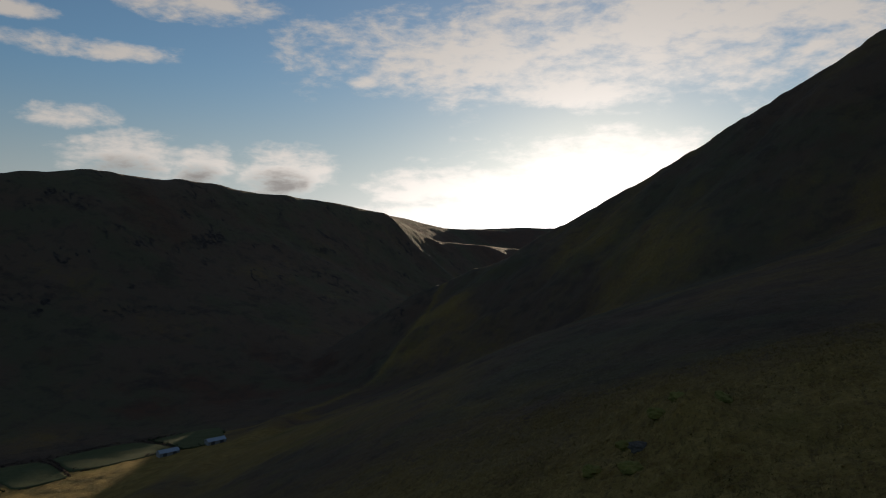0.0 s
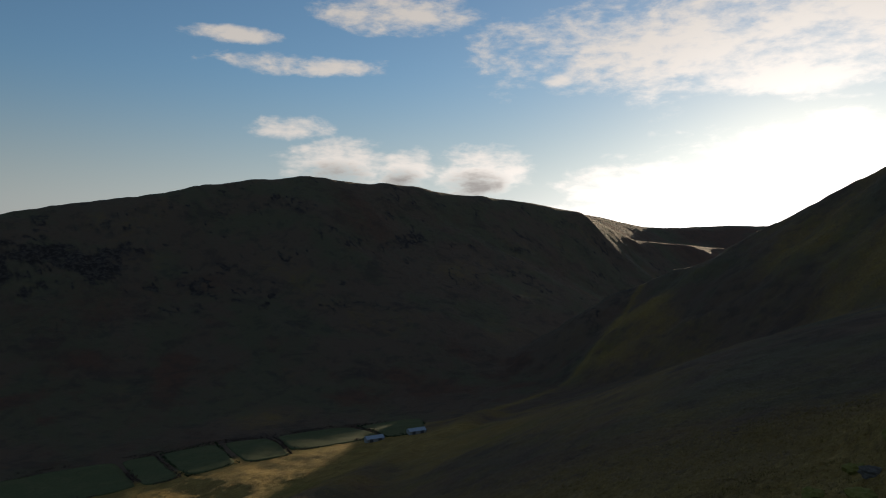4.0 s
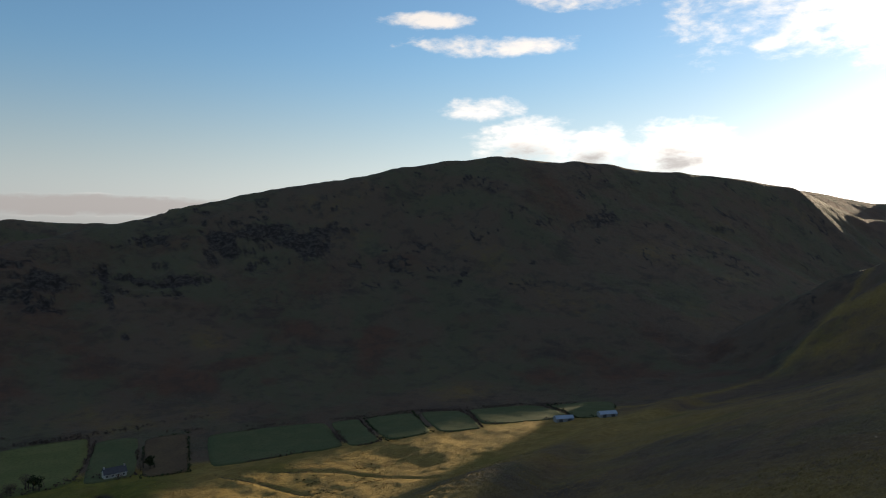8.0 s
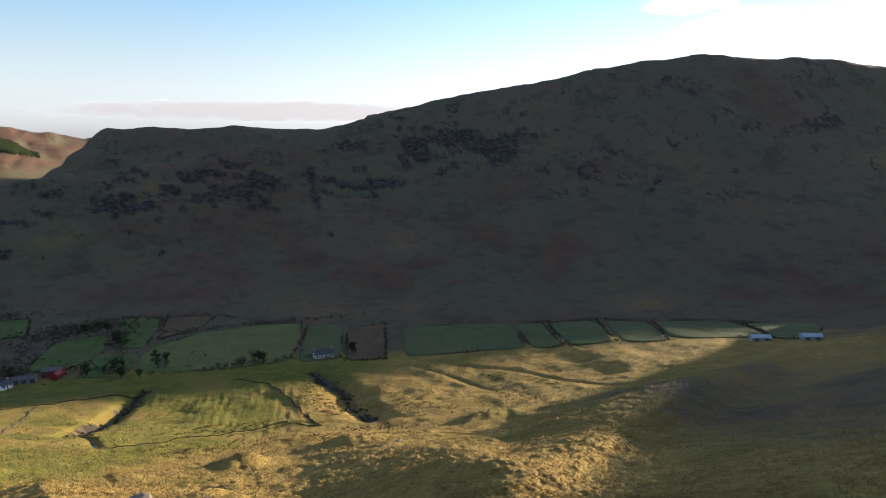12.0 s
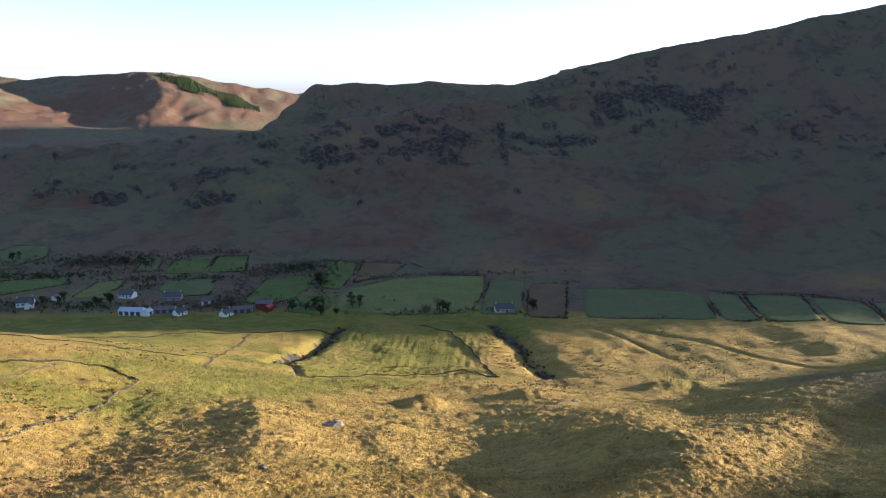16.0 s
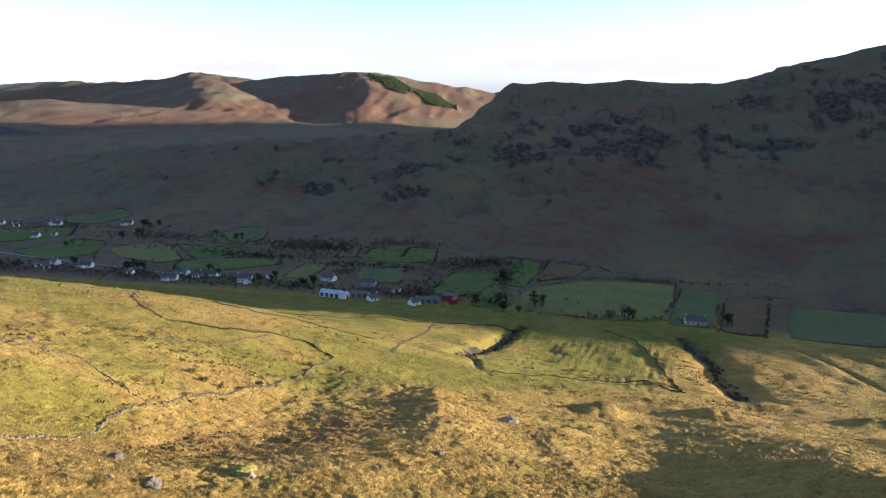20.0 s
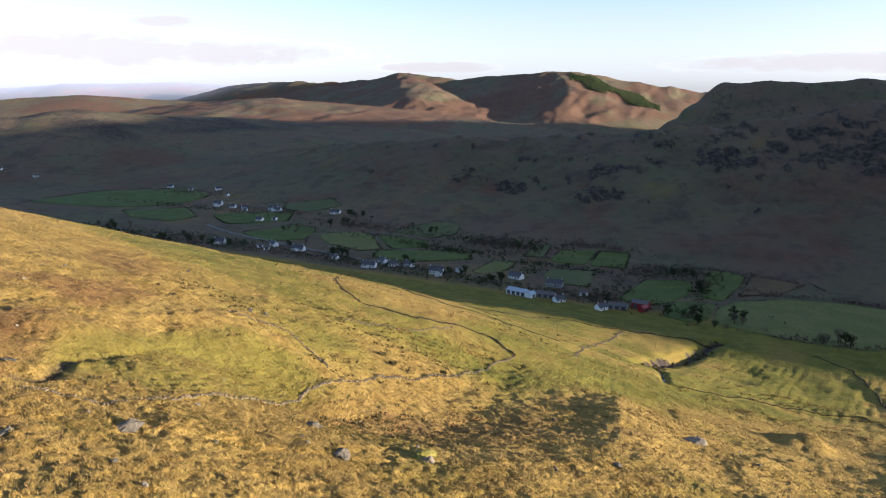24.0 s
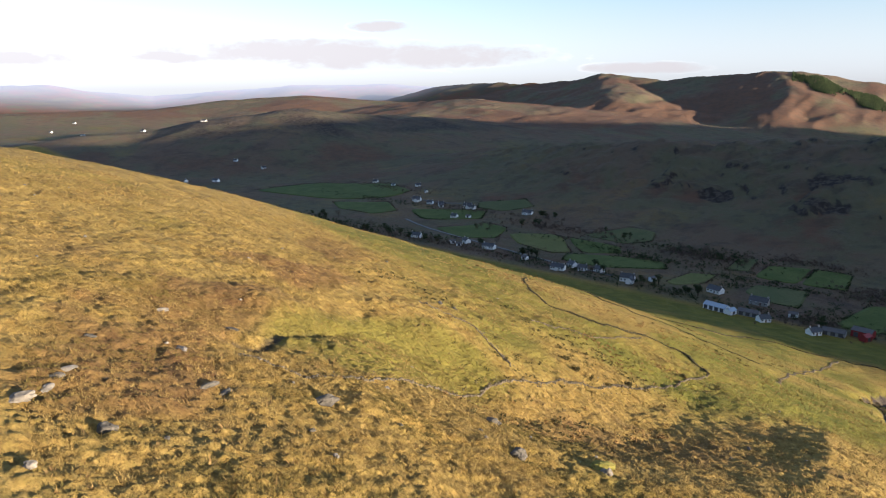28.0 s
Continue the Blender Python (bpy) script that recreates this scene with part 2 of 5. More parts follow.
# low noses of turf with a trough to the west of each: crest from its near to its far end, height, depth, reach of the western flank
NOSES = [([(-36, 84), (-26, 104), (-25, 120), (-28, 140), (-33, 158), (-38, 176), (-42, 192)], 3.0, 5.6, 34.0),
         ([(52, 80), (58, 100), (60, 130), (60, 160), (64, 190)], 0.4, 0.8, 40.0)]
# turf banks with a steep western face: crest from its high to its low end, height there and here
BANKS = [([(-40, 186), (-37, 172), (-33, 158)], 1.0, 0.6), ([(-2, 172), (-6, 160), (-4, 148)], 1.8, 1.2)]
# hollows: x, y, half length, half width, depth
HOLLOWS = [(-54, 164, 14, 12, 1.0)]


# dark crags on the opposite hillside: x, y, half length, half width
CRAGS = [(285, 885, 62, 30), (365, 850, 50, 22), (62, 842, 26, 16), (-6, 822, 40, 12), (-86, 818, 40, 10), (-193, 795, 30, 12), (-194, 740, 24, 10), (-309, 768, 34, 10),
         (198, 816, 26, 9), (125, 800, 7, 60), (71, 792, 20, 12)]


def line_gap(x, y, line):
    """Distance to a line of points; far away it is only known to be far."""
    gap = np.full(np.shape(x), 60.0)
    px, py = np.array([q[0] for q in line]), np.array([q[1] for q in line])
    near = (x > px.min() - 50) & (x < px.max() + 50) & (y > py.min() - 50) & (y < py.max() + 50)
    if not near.any():
        return gap
    xs, ys, best = x[near], y[near], gap[near]
    for (ax, ay), (bx, by) in zip(line[:-1], line[1:]):
        dx, dy = bx - ax, by - ay
        t = np.clip(((xs - ax) * dx + (ys - ay) * dy) / (dx * dx + dy * dy), 0, 1)
        best = np.minimum(best, np.hypot(xs - ax - t * dx, ys - ay - t * dy))
    gap[near] = best
    return gap


def slope_height(x, y):
    x, y = np.clip(x, SLOPE_X[0], SLOPE_X[-1]), np.clip(y, SLOPE_Y[0], SLOPE_Y[-1])
    gx = np.gradient(SLOPE_Z, SLOPE_X, axis=0)
    gy = np.gradient(SLOPE_Z, SLOPE_Y, axis=1)
    gxy = np.gradient(gy, SLOPE_X, axis=0)
    i = np.clip(np.searchsorted(SLOPE_X, x) - 1, 0, len(SLOPE_X) - 2)
    j = np.clip(np.searchsorted(SLOPE_Y, y) - 1, 0, len(SLOPE_Y) - 2)
    hx, hy = SLOPE_X[i + 1] - SLOPE_X[i], SLOPE_Y[j + 1] - SLOPE_Y[j]
    u, v = (x - SLOPE_X[i]) / hx, (y - SLOPE_Y[j]) / hy

    def basis(t):
        return (2 * t**3 - 3 * t**2 + 1, t**3 - 2 * t**2 + t, -2 * t**3 + 3 * t**2, t**3 - t**2)
    a, b, c, d = basis(u)
    e, f, g, k = basis(v)

    def row(n):
        m = i + n
        return e * SLOPE_Z[m, j] + f * hy * gy[m, j] + g * SLOPE_Z[m, j + 1] + k * hy * gy[m, j + 1]

    def row_x(n):
        m = i + n
        return e * gx[m, j] + f * hy * gxy[m, j] + g * gx[m, j + 1] + k * hy * gxy[m, j + 1]
    return a * row(0) + b * hx * row_x(0) + c * row(1) + d * hx * row_x(1)


def crest_height(x, y, crest, soft, hollow=0):
    best = np.full_like(x, -900.0)
    for (ax, ay, az, sa), (bx, by, bz, sb) in zip(crest[:-1], crest[1:]):
        dx, dy = bx - ax, by - ay
        t = np.clip(((x - ax) * dx + (y - ay) * dy) / (dx * dx + dy * dy), 0, 1)
        d = np.hypot(x - ax - t * dx, y - ay - t * dy)
        s = sa + (sb - sa) * t
        top, gap = az + (bz - az) * t, np.sqrt(d * d + soft * soft) - soft
        if hollow:
            foot = top / s
            best = np.maximum(best, np.where(gap < foot, top * np.maximum(1 - gap / foot, 0) ** hollow, -0.3 * (gap - foot)))
        else:
            best = np.maximum(best, top - s * gap)
    return best


def tussocks(x, y):
    """Domes of tussock grass about a metre and a half apart, up to 0.6 m high."""
    out = np.zeros(np.shape(x))
    near = np.hypot(x, y) < 330
    px, py = x[near], y[near]
    best = np.zeros(px.shape)
    for size, seed, tall in ((1.5, 5, 0.62), (2.6, 9, 0.55)):
        cx, cy = np.floor(px / size), np.floor(py / size)
        for i in (-1, 0, 1):
            for j in (-1, 0, 1):
                gx, gy = cx + i, cy + j
                n = (np.abs(np.sin(gx * 12.9898 + gy * 78.233 + seed)) * 43758.5453) % 1.0
                m = (np.abs(np.sin(gx * 39.346 + gy * 11.135 + seed)) * 24634.6345) % 1.0
                d = np.hypot(px - (gx + 0.15 + 0.7 * n) * size, py - (gy + 0.15 + 0.7 * m) * size) / (size * (0.35 + 0.35 * n * m))
                best = np.maximum(best, tall * (0.3 + 0.7 * m) * np.clip(1 - d * d, 0, 1))
    out[near] = best
    return out


def join(a, b, k):
    """The higher of two surfaces, with a rounded foot k metres deep."""
    h = np.clip(0.5 + 0.5 * (a - b) / k, 0, 1)
    return b + (a - b) * h + k * h * (1 - h)


def nose_profile(x, y):
    """Height of the turf noses and depth of the troughs beside them."""
    z = 0
    for line, up, down, reach in NOSES:
        px, py = [q[0] for q in line], [q[1] for q in line]
        west = np.interp(y, py, px) - x
        ends = step(y, py[0] - 16, py[0] + 8) * step(y, py[-1] + 20, py[-1] - 34)
        flank = np.interp(west, [-38, -20, -4, 2, reach, reach + 8, reach + 24, reach + 44], [0, 0.4 * up, 0.95 * up, up, -0.95 * down, -down, -0.5 * down, 0])
        z = z + ends * flank
    return z


def height(x, y):
    x, y = np.asarray(x, float), np.asarray(y, float)
    r = np.hypot(x, y)
    wx = x + 25 * fbm(x, y, 260, 3, 3)
    wy = y + 25 * fbm(x, y, 260, 3, 8)
    far = step(r, 700, 1500)
    plain = far * (6 + 10 * fbm(x, y, 500, 3, 21)) + 50 * step(r, 2200, 4600) + np.maximum(x - 500, 0) * 0.055
    near = slope_height(x, y)
    z = np.where(y < 520, np.maximum(near, 0), 0)
    z = join(z, plain, 3.0)
    gully = np.abs(fbm(wx * 1.7, wy * 0.5, 150, 4, 31))
    rough = fbm(x, y, 90, 5, 41)
    ledges = fbm(x, y, 120, 4, 97)
    lumps = fbm(x, y, 30, 4, 96)
    for crest, soft, k, relief in CRESTS:
        h = crest_height(wx if relief > 4 else x, wy if relief > 4 else y, crest, soft, 1.7 if crest is OPPOSITE else 0)
        lift = step(h, 5, 60)
        calm = 1 - 0.9 * step(x, 1050, 1300) if crest is OPPOSITE else 1
        h = h + calm * lift * relief * (0.6 * rough - 0.9 * gully + 0.25)
        if crest is OPPOSITE:
            craggy = step(x, 520, 240) * step(h, 34, 70) * step(r, 1500, 1200)
            h = h + step(h, 12, 45) * (10.5 * np.abs(lumps) - 2.2) * (0.10 + 0.9 * step(x, 240, -60)) * calm
            # ledges of rock, each a bench with a steep front
            tier = (h + 40 * ledges + 0.12 * x) / 19.0
            part_up = tier - np.floor(tier)
            h = h + craggy * 6.5 * (step(part_up, 0.55, 0.95) - part_up) * step(ledges + 0.9 * lumps, 0.06, 0.40)
            for cx, cy, long, wide in CRAGS:
                u = np.hypot((x - cx) / (1.2 * long), (y - cy) / (1.5 * wide))
                h = h + 7.0 * step(u + 0.8 * lumps, 1.1, 0.3) * np.maximum(fbm(x, y, 17, 3, 98), -0.2)
        if crest is MESA:
            tier = (h + 20 * ledges) / 34.0
            part_up = tier - np.floor(tier)
            h = h + 13.0 * step(h, 60, 90) * step(h, 154, 128) * (step(part_up, 0.5, 0.95) - part_up)
        if crest is SPUR:
            h = h + 5.0 * np.maximum(fbm(x, y, 24, 4, 94), -0.1)
        z = join(z, h, k)
    # hummocks, hollows and tussocks of the near hillside
    side = step(y, 480, 400) * step(r, 900, 500)
    z = z + side * (1.3 * fbm(x, y, 34, 4, 51) + 2.2 * fbm(x * 0.6, y, 85, 2, 55) * step(r, 60, 160))
    knobs = fbm(wx, wy, 13, 3, 57)
    z = z + side * step(r, 420, 200) * (0.55 * np.maximum(knobs, -0.15) + 0.50 * fbm(x, y, 4.2, 3, 59) + step(r, 300, 180) * 0.30 * fbm(x, y, 1.7, 3, 60))
    z = z + side * step(r, 180, 320) * 0.55 * fbm(x, y, 9, 3, 58)
    z = z + side * step(r, 330, 170) * (0.72 + 0.5 * knobs) * tussocks(x, y)
    for hx, hy, long, wide, turn, tall in HUMMOCKS:
        c, sn = math.cos(radians(turn)), math.sin(radians(turn))
        u, v = ((x - hx) * c + (y - hy) * sn) / long, ((hx - x) * sn + (y - hy) * c) / wide
        z = z + tall * np.exp(-(u * u + v * v)) * (1 + 0.5 * knobs)
    for hx, hy, long, wide, deep in HOLLOWS:
        z = z - deep * np.exp(-(((x - hx) / long) ** 2 + ((y - hy) / wide) ** 2)) * (1 + 0.5 * knobs)
    z = z + nose_profile(x, y) * (1 + 0.15 * knobs)
    for line, high, low in BANKS:
        (ax, ay), (bx, by) = line[0], line[-1]
        gap = line_gap(x, y, line)
        along = np.clip(((x - ax) * (bx - ax) + (y - ay) * (by - ay)) / ((bx - ax) ** 2 + (by - ay) ** 2), 0, 1)
        side = ((x - ax) * (by - ay) - (y - ay) * (bx - ax)) / math.hypot(bx - ax, by - ay)
        west = step(side, -4, 5)
        tall = (high + (low - high) * along) * (1 + 0.25 * knobs)
        z = z + tall * np.exp(-(gap / (13 - 7.5 * west)) ** 2) - west * 0.3 * tall * np.exp(-((gap - 11) / 7) ** 2)
    # cultivation ridges in the old potato field
    bed = step(line_gap(x, y, BED_AXIS), 44, 38)
    z = z + bed * 0.18 * np.sin((x - 0.12 * y + 2.0 * fbm(x, y, 25, 2, 65)) * (2 * math.pi / 4.6)) * (0.6 + fbm(x, y, 18, 2, 66))
    # streams and ditches
    for line, deep, wide in CHANNELS:
        z = z - deep * np.exp(-(line_gap(x, y, line) / (wide * (1 + 0.4 * knobs))) ** 2)
    return z




LAND = {}


def ground_z(x, y):
    """Heights on the finished ground sheet."""
    az, r, z = LAND["az"], LAND["r"], LAND["z"]
    x, y = np.asarray(x, float), np.asarray(y, float)
    a, d = np.arctan2(-x, y), np.clip(np.hypot(x, y), r[0], r[-1] * 0.9999)
    i, j = np.searchsorted(az, a) - 1, np.clip(np.searchsorted(r, d) - 1, 0, len(r) - 2)
    i = np.where(i < 0, len(az) - 1, i)
    after = (i + 1) % len(az)
    wide = np.mod(az[after] - az[i], 2 * math.pi)
    u, v = np.clip(np.mod(a - az[i], 2 * math.pi) / wide, 0, 1), (d - r[j]) / (r[j + 1] - r[j])
    return (z[j, i] * (1 - u) + z[j, after] * u) * (1 - v) + (z[j + 1, i] * (1 - u) + z[j + 1, after] * u) * v


def ground_at(x, y):
    return float(ground_z(x, y))

# ---------------------------------------------------------------- materials
def material(name, rough=0.9, spec=0.2):
    m = bpy.data.materials.new(name)
    m.use_nodes = True
    t = m.node_tree
    bsdf = t.nodes["Principled BSDF"]
    bsdf.inputs["Roughness"].default_value = rough
    bsdf.inputs["Specular IOR Level"].default_value = spec
    return m, t, bsdf


def position(t):
    return t.nodes.new("ShaderNodeNewGeometry").outputs["Position"]


def bump(t, bsdf, value, strength, distance):
    n = t.nodes.new("ShaderNodeBump")
    n.inputs["Strength"].default_value, n.inputs["Distance"].default_value = strength, distance
    wire(t, value, n.inputs["Height"])
    wire(t, n.outputs[0], bsdf.inputs["Normal"])


def ground_material():
    m, t, bsdf = material("moorland", 0.95, 0.1)
    p = position(t)
    cover = t.nodes.new("ShaderNodeVertexColor")
    cover.layer_name = "cover"
    split = t.nodes.new("ShaderNodeSeparateColor")
    wire(t, cover.outputs[0], split.inputs[0])
    fine, mid, big = noise_node(t, p, 0.9, 5, 0.65), noise_node(t, p, 0.11, 5, 0.6, 0.4), noise_node(t, p, 0.018, 4, 0.55)
    tuft = noise_node(t, p, 1.9, 5, 0.75)
    straw = mix_colour(t, ramp(t, mid, 0.40, 0.60), (0.164, 0.104, 0.029), (0.284, 0.194, 0.060))
    patch = noise_node(t, p, 0.33, 4, 0.6, 0.6)
    lay = t.nodes.new("ShaderNodeMapping")
    lay.inputs["Scale"].default_value = (0.22, 1.0, 1.0)
    lay.inputs["Rotation"].default_value = (0.0, 0.0, 0.18)
    wire(t, p, lay.inputs["Vector"])
    swath = noise_node(t, lay.outputs[0], 0.75, 6, 0.7, 0.4)
    straw = mix_colour(t, math_node(t, "MULTIPLY", ramp(t, patch, 0.52, 0.68), 0.5), straw, (0.112, 0.074, 0.030))
    straw = mix_colour(t, math_node(t, "MULTIPLY", ramp(t, swath, 0.50, 0.62), 0.7), straw, (0.086, 0.060, 0.022))
    straw = mix_colour(t, math_node(t, "MULTIPLY", ramp(t, swath, 0.46, 0.34), 0.7), straw, (0.350, 0.250, 0.084))
    straw = mix_colour(t, ramp(t, fine, 0.35, 0.7), straw, (0.225, 0.160, 0.046))
    straw = mix_colour(t, ramp(t, big, 0.52, 0.72), straw, (0.140, 0.115, 0.026))
    straw = mix_colour(t, math_node(t, "MULTIPLY", ramp(t, tuft, 0.52, 0.64), 0.55), straw, (0.072, 0.048, 0.017))
    green = mix_colour(t, ramp(t, mid, 0.35, 0.65), (0.076, 0.084, 0.016), (0.136, 0.122, 0.024))
    green = mix_colour(t, math_node(t, "MULTIPLY", ramp(t, fine, 0.5, 0.75), 0.6), green, (0.19, 0.14, 0.042))
    broad, clump = noise_node(t, p, 0.0085, 9, 0.64, 0.5), noise_node(t, p, 0.055, 8, 0.68, 0.3)
    streak = t.nodes.new("ShaderNodeMapping")
    streak.inputs["Scale"].default_value = (1.0, 0.22, 0.22)
    wire(t, p, streak.inputs["Vector"])
    bent = noise_node(t, streak.outputs[0], 0.050, 8, 0.68, 0.5)
    brake = noise_node(t, p, 0.021, 9, 0.66, 0.4)
    speck = noise_node(t, p, 0.16, 7, 0.72)
    heath = mix_colour(t, ramp(t, broad, 0.43, 0.57), (0.112, 0.080, 0.054), (0.094, 0.087, 0.051))
    heath = mix_colour(t, math_node(t, "MULTIPLY", ramp(t, bent, 0.50, 0.64), 0.60), heath, (0.106, 0.088, 0.058))
    heath = mix_colour(t, math_node(t, "MULTIPLY", ramp(t, brake, 0.54, 0.64), 0.55), heath, (0.058, 0.042, 0.036))
    heath = mix_colour(t, math_node(t, "MULTIPLY", ramp(t, clump, 0.52, 0.62), 0.42), heath, (0.050, 0.042, 0.036))
    heath = mix_colour(t, math_node(t, "MULTIPLY", ramp(t, speck, 0.54, 0.66), 0.40), heath, (0.116, 0.098, 0.068))
    ruddy = mix_colour(t, ramp(t, clump, 0.42, 0.60), (0.112, 0.064, 0.042), (0.086, 0.056, 0.040))
    ruddy = mix_colour(t, math_node(t, "MULTIPLY", ramp(t, speck, 0.54, 0.68), 0.35), ruddy, (0.150, 0.096, 0.054))
    rock = mix_colour(t, ramp(t, speck, 0.42, 0.62), (0.030, 0.025, 0.022), (0.078, 0.064, 0.052))
    edge = math_node(t, "ADD", math_node(t, "MULTIPLY", math_node(t, "SUBTRACT", mid, 0.5), 0.9), math_node(t, "MULTIPLY", math_node(t, "SUBTRACT", fine, 0.5), 0.5))

    def mask(channel):
        v = math_node(t, "ADD", split.outputs[channel], math_node(t, "MULTIPLY", edge, 0.7))
        return ramp(t, v, 0.18, 0.80)
    bracken = mix_colour(t, ramp(t, patch, 0.35, 0.65), (0.100, 0.057, 0.024), (0.178, 0.108, 0.040))
    bracken = mix_colour(t, math_node(t, "MULTIPLY", ramp(t, tuft, 0.50, 0.70), 0.6), bracken, (0.060, 0.036, 0.017))
    fern = math_node(t, "ADD", cover.outputs["Alpha"], math_node(t, "MULTIPLY", edge, 0.8))
    straw = mix_colour(t, ramp(t, fern, 0.20, 0.75), straw, bracken)
    heath = mix_colour(t, ramp(t, fern, 0.20, 0.75), heath, ruddy)
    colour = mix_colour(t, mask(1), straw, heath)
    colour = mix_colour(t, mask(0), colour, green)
    colour = mix_colour(t, mask(2), colour, rock)
    wire(t, colour, bsdf.inputs["Base Color"])
    lumps = math_node(t, "ADD", math_node(t, "MULTIPLY", fine, 0.7), math_node(t, "MULTIPLY", tuft, 0.45))
    lumps = math_node(t, "ADD", lumps, math_node(t, "MULTIPLY", math_node(t, "MULTIPLY", speck, split.outputs[1]), 4.0))
    bump(t, bsdf, lumps, 1.0, 0.9)
    return m


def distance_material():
    """Hills on the horizon, with the haze of distance put into their emission."""
    m, t, bsdf = material("distant_hills_haze", 1.0, 0.0)
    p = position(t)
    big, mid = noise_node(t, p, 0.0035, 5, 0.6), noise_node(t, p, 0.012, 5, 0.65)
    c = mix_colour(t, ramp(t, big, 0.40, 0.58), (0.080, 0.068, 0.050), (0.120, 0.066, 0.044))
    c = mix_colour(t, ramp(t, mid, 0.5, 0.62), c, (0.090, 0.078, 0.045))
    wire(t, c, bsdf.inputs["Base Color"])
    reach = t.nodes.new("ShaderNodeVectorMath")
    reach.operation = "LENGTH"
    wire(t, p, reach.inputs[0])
    # share of painted haze, a blue-grey glow that grows with distance
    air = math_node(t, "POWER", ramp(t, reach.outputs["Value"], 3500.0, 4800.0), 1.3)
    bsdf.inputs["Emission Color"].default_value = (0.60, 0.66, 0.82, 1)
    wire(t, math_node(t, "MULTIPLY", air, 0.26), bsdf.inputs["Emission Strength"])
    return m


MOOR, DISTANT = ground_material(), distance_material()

# ---------------------------------------------------------------- ground
def opposite_side(x, y):
    """1 on the far side of the glen, 0 on the near side."""
    edge = 450 - 0.30 * np.clip(x - 60, 0, 500)
    return step(y, edge, edge + 30)


def covers(x, y, z):
    """Land cover: pasture, heath and bracken, peat and rock (with the knoll's painted shade)."""
    r = np.hypot(x, y)
    n1, n2 = fbm(x, y, 70, 4, 61), fbm(x, y, 24, 4, 71)
    n3 = fbm(x, y, 260, 3, 81)
    across = opposite_side(x, y)
    low = step(z, 26, 8)
    pasture = (1 - across) * step(-x + 0.6 * y, 110, 190) * step(z, 112, 88) * (0.60 + 0.5 * n1 + 0.45 * n2)
    pasture = np.maximum(pasture, (1 - across) * (0.0 + 0.55 * n1))
    pasture = np.maximum(pasture, (1 - across) * step(z, 14, 5) * step(x, 20, -40) * 0.75)
    pasture = np.maximum(pasture, (1 - across) * step(np.hypot((x + 92) / 13, (y - 84) / 30) + 0.7 * n2, 1.4, 0.6) * 0.58)
    pasture = np.maximum(pasture, across * (0.10 * step(z, 18, 7) * step(x, 300, 100) - 0.10 + 0.26 * n3 + 0.2 * n1))
    far = step(r, 1500, 2100)
    pasture = np.maximum(pasture * (1 - 0.4 * far), far * step(z, 45, 12) * (0.12 + 0.6 * n3))
    heath = across * (0.9 + 0.4 * n1) * (1 - 0.1 * low)
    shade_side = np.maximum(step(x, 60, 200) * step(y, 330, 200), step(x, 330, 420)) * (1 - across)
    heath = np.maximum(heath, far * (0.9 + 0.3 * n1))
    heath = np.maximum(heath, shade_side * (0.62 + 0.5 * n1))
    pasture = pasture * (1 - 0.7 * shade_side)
    fern = (1 - across) * (-0.16 + 0.9 * fbm(x * 0.6, y, 40, 4, 91))
    fern = np.maximum(fern, (1 - across) * step(np.hypot((x + 50) / 22, (y - 115) / 46) + 0.8 * n2, 1.3, 0.4) * 0.55)
    fern = np.maximum(fern, (1 - across) * step(np.abs(line_gap(x, y, [(-80, 28), (-112, 62), (-135, 100), (-170, 130)])) + 16 * n2, 15, 4) * 0.65)
    # bracken and ruddy bent grass: the foot of the mountain, and the far ridge above all
    foot = across * step(z, 4, 14) * step(z, 75, 30) * step(r, 1100, 900) * (0.22 + 1.0 * n1 + 0.5 * n2)
    fern = np.maximum(fern, np.maximum(foot, across * (-0.05 + 1.0 * n3 + 0.6 * n1)))
    fern = np.maximum(fern, far * (0.60 + 1.2 * n3 + 0.8 * n1) * step(z, 20, 60))
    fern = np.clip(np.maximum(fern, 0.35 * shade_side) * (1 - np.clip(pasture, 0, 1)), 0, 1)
    along = np.gradient(z, axis=0) / np.maximum(np.gradient(r, axis=0), 1e-6)
    across_view = np.gradient(z, axis=1) / np.maximum(r * 0.0035, 1e-6)
    steep = np.hypot(along, across_view) * step(r, 240, 300)
    crags = fbm(x, y * 1.4, 44, 4, 95)
    rock = step(steep + 0.2 * n2, 0.62, 0.95) * step(x, 520, 300) * step(r, 1650, 1350) * 0.85
    rock = np.maximum(rock, step(crags, 0.16, 0.28) * step(crags, 0.42, 0.30) * across * step(z, 40, 90) * step(r, 2400, 1500) * (0.62 + 0.5 * n2))
    scar = fbm(x, y * 0.7, 22, 5, 99)
    # the knoll's shade, put into its colour as dark rock cover
    knoll = crest_height(x, y, KNOLL, 40)
    rock = np.maximum(rock, step(knoll, 25, 60) * step(r, 1200, 1400) * (0.5 + 0.5 * n1))
    for cx, cy, long, wide in CRAGS:
        u = np.hypot((x - cx) / long, (y - cy) / wide)
        rock = np.maximum(rock, step(u + 1.3 * scar, 1.3, 0.5) * 0.85)
    for line, deep, wide in CHANNELS:
        rock = np.maximum(rock, (0.75 + 0.5 * n2) * np.exp(-(line_gap(x, y, line) / (wide * 0.6)) ** 2) * min(1.0, 0.35 + deep / 3))
    return np.clip(pasture, 0, 1), np.clip(heath, 0, 1), np.clip(rock, 0, 1), fern


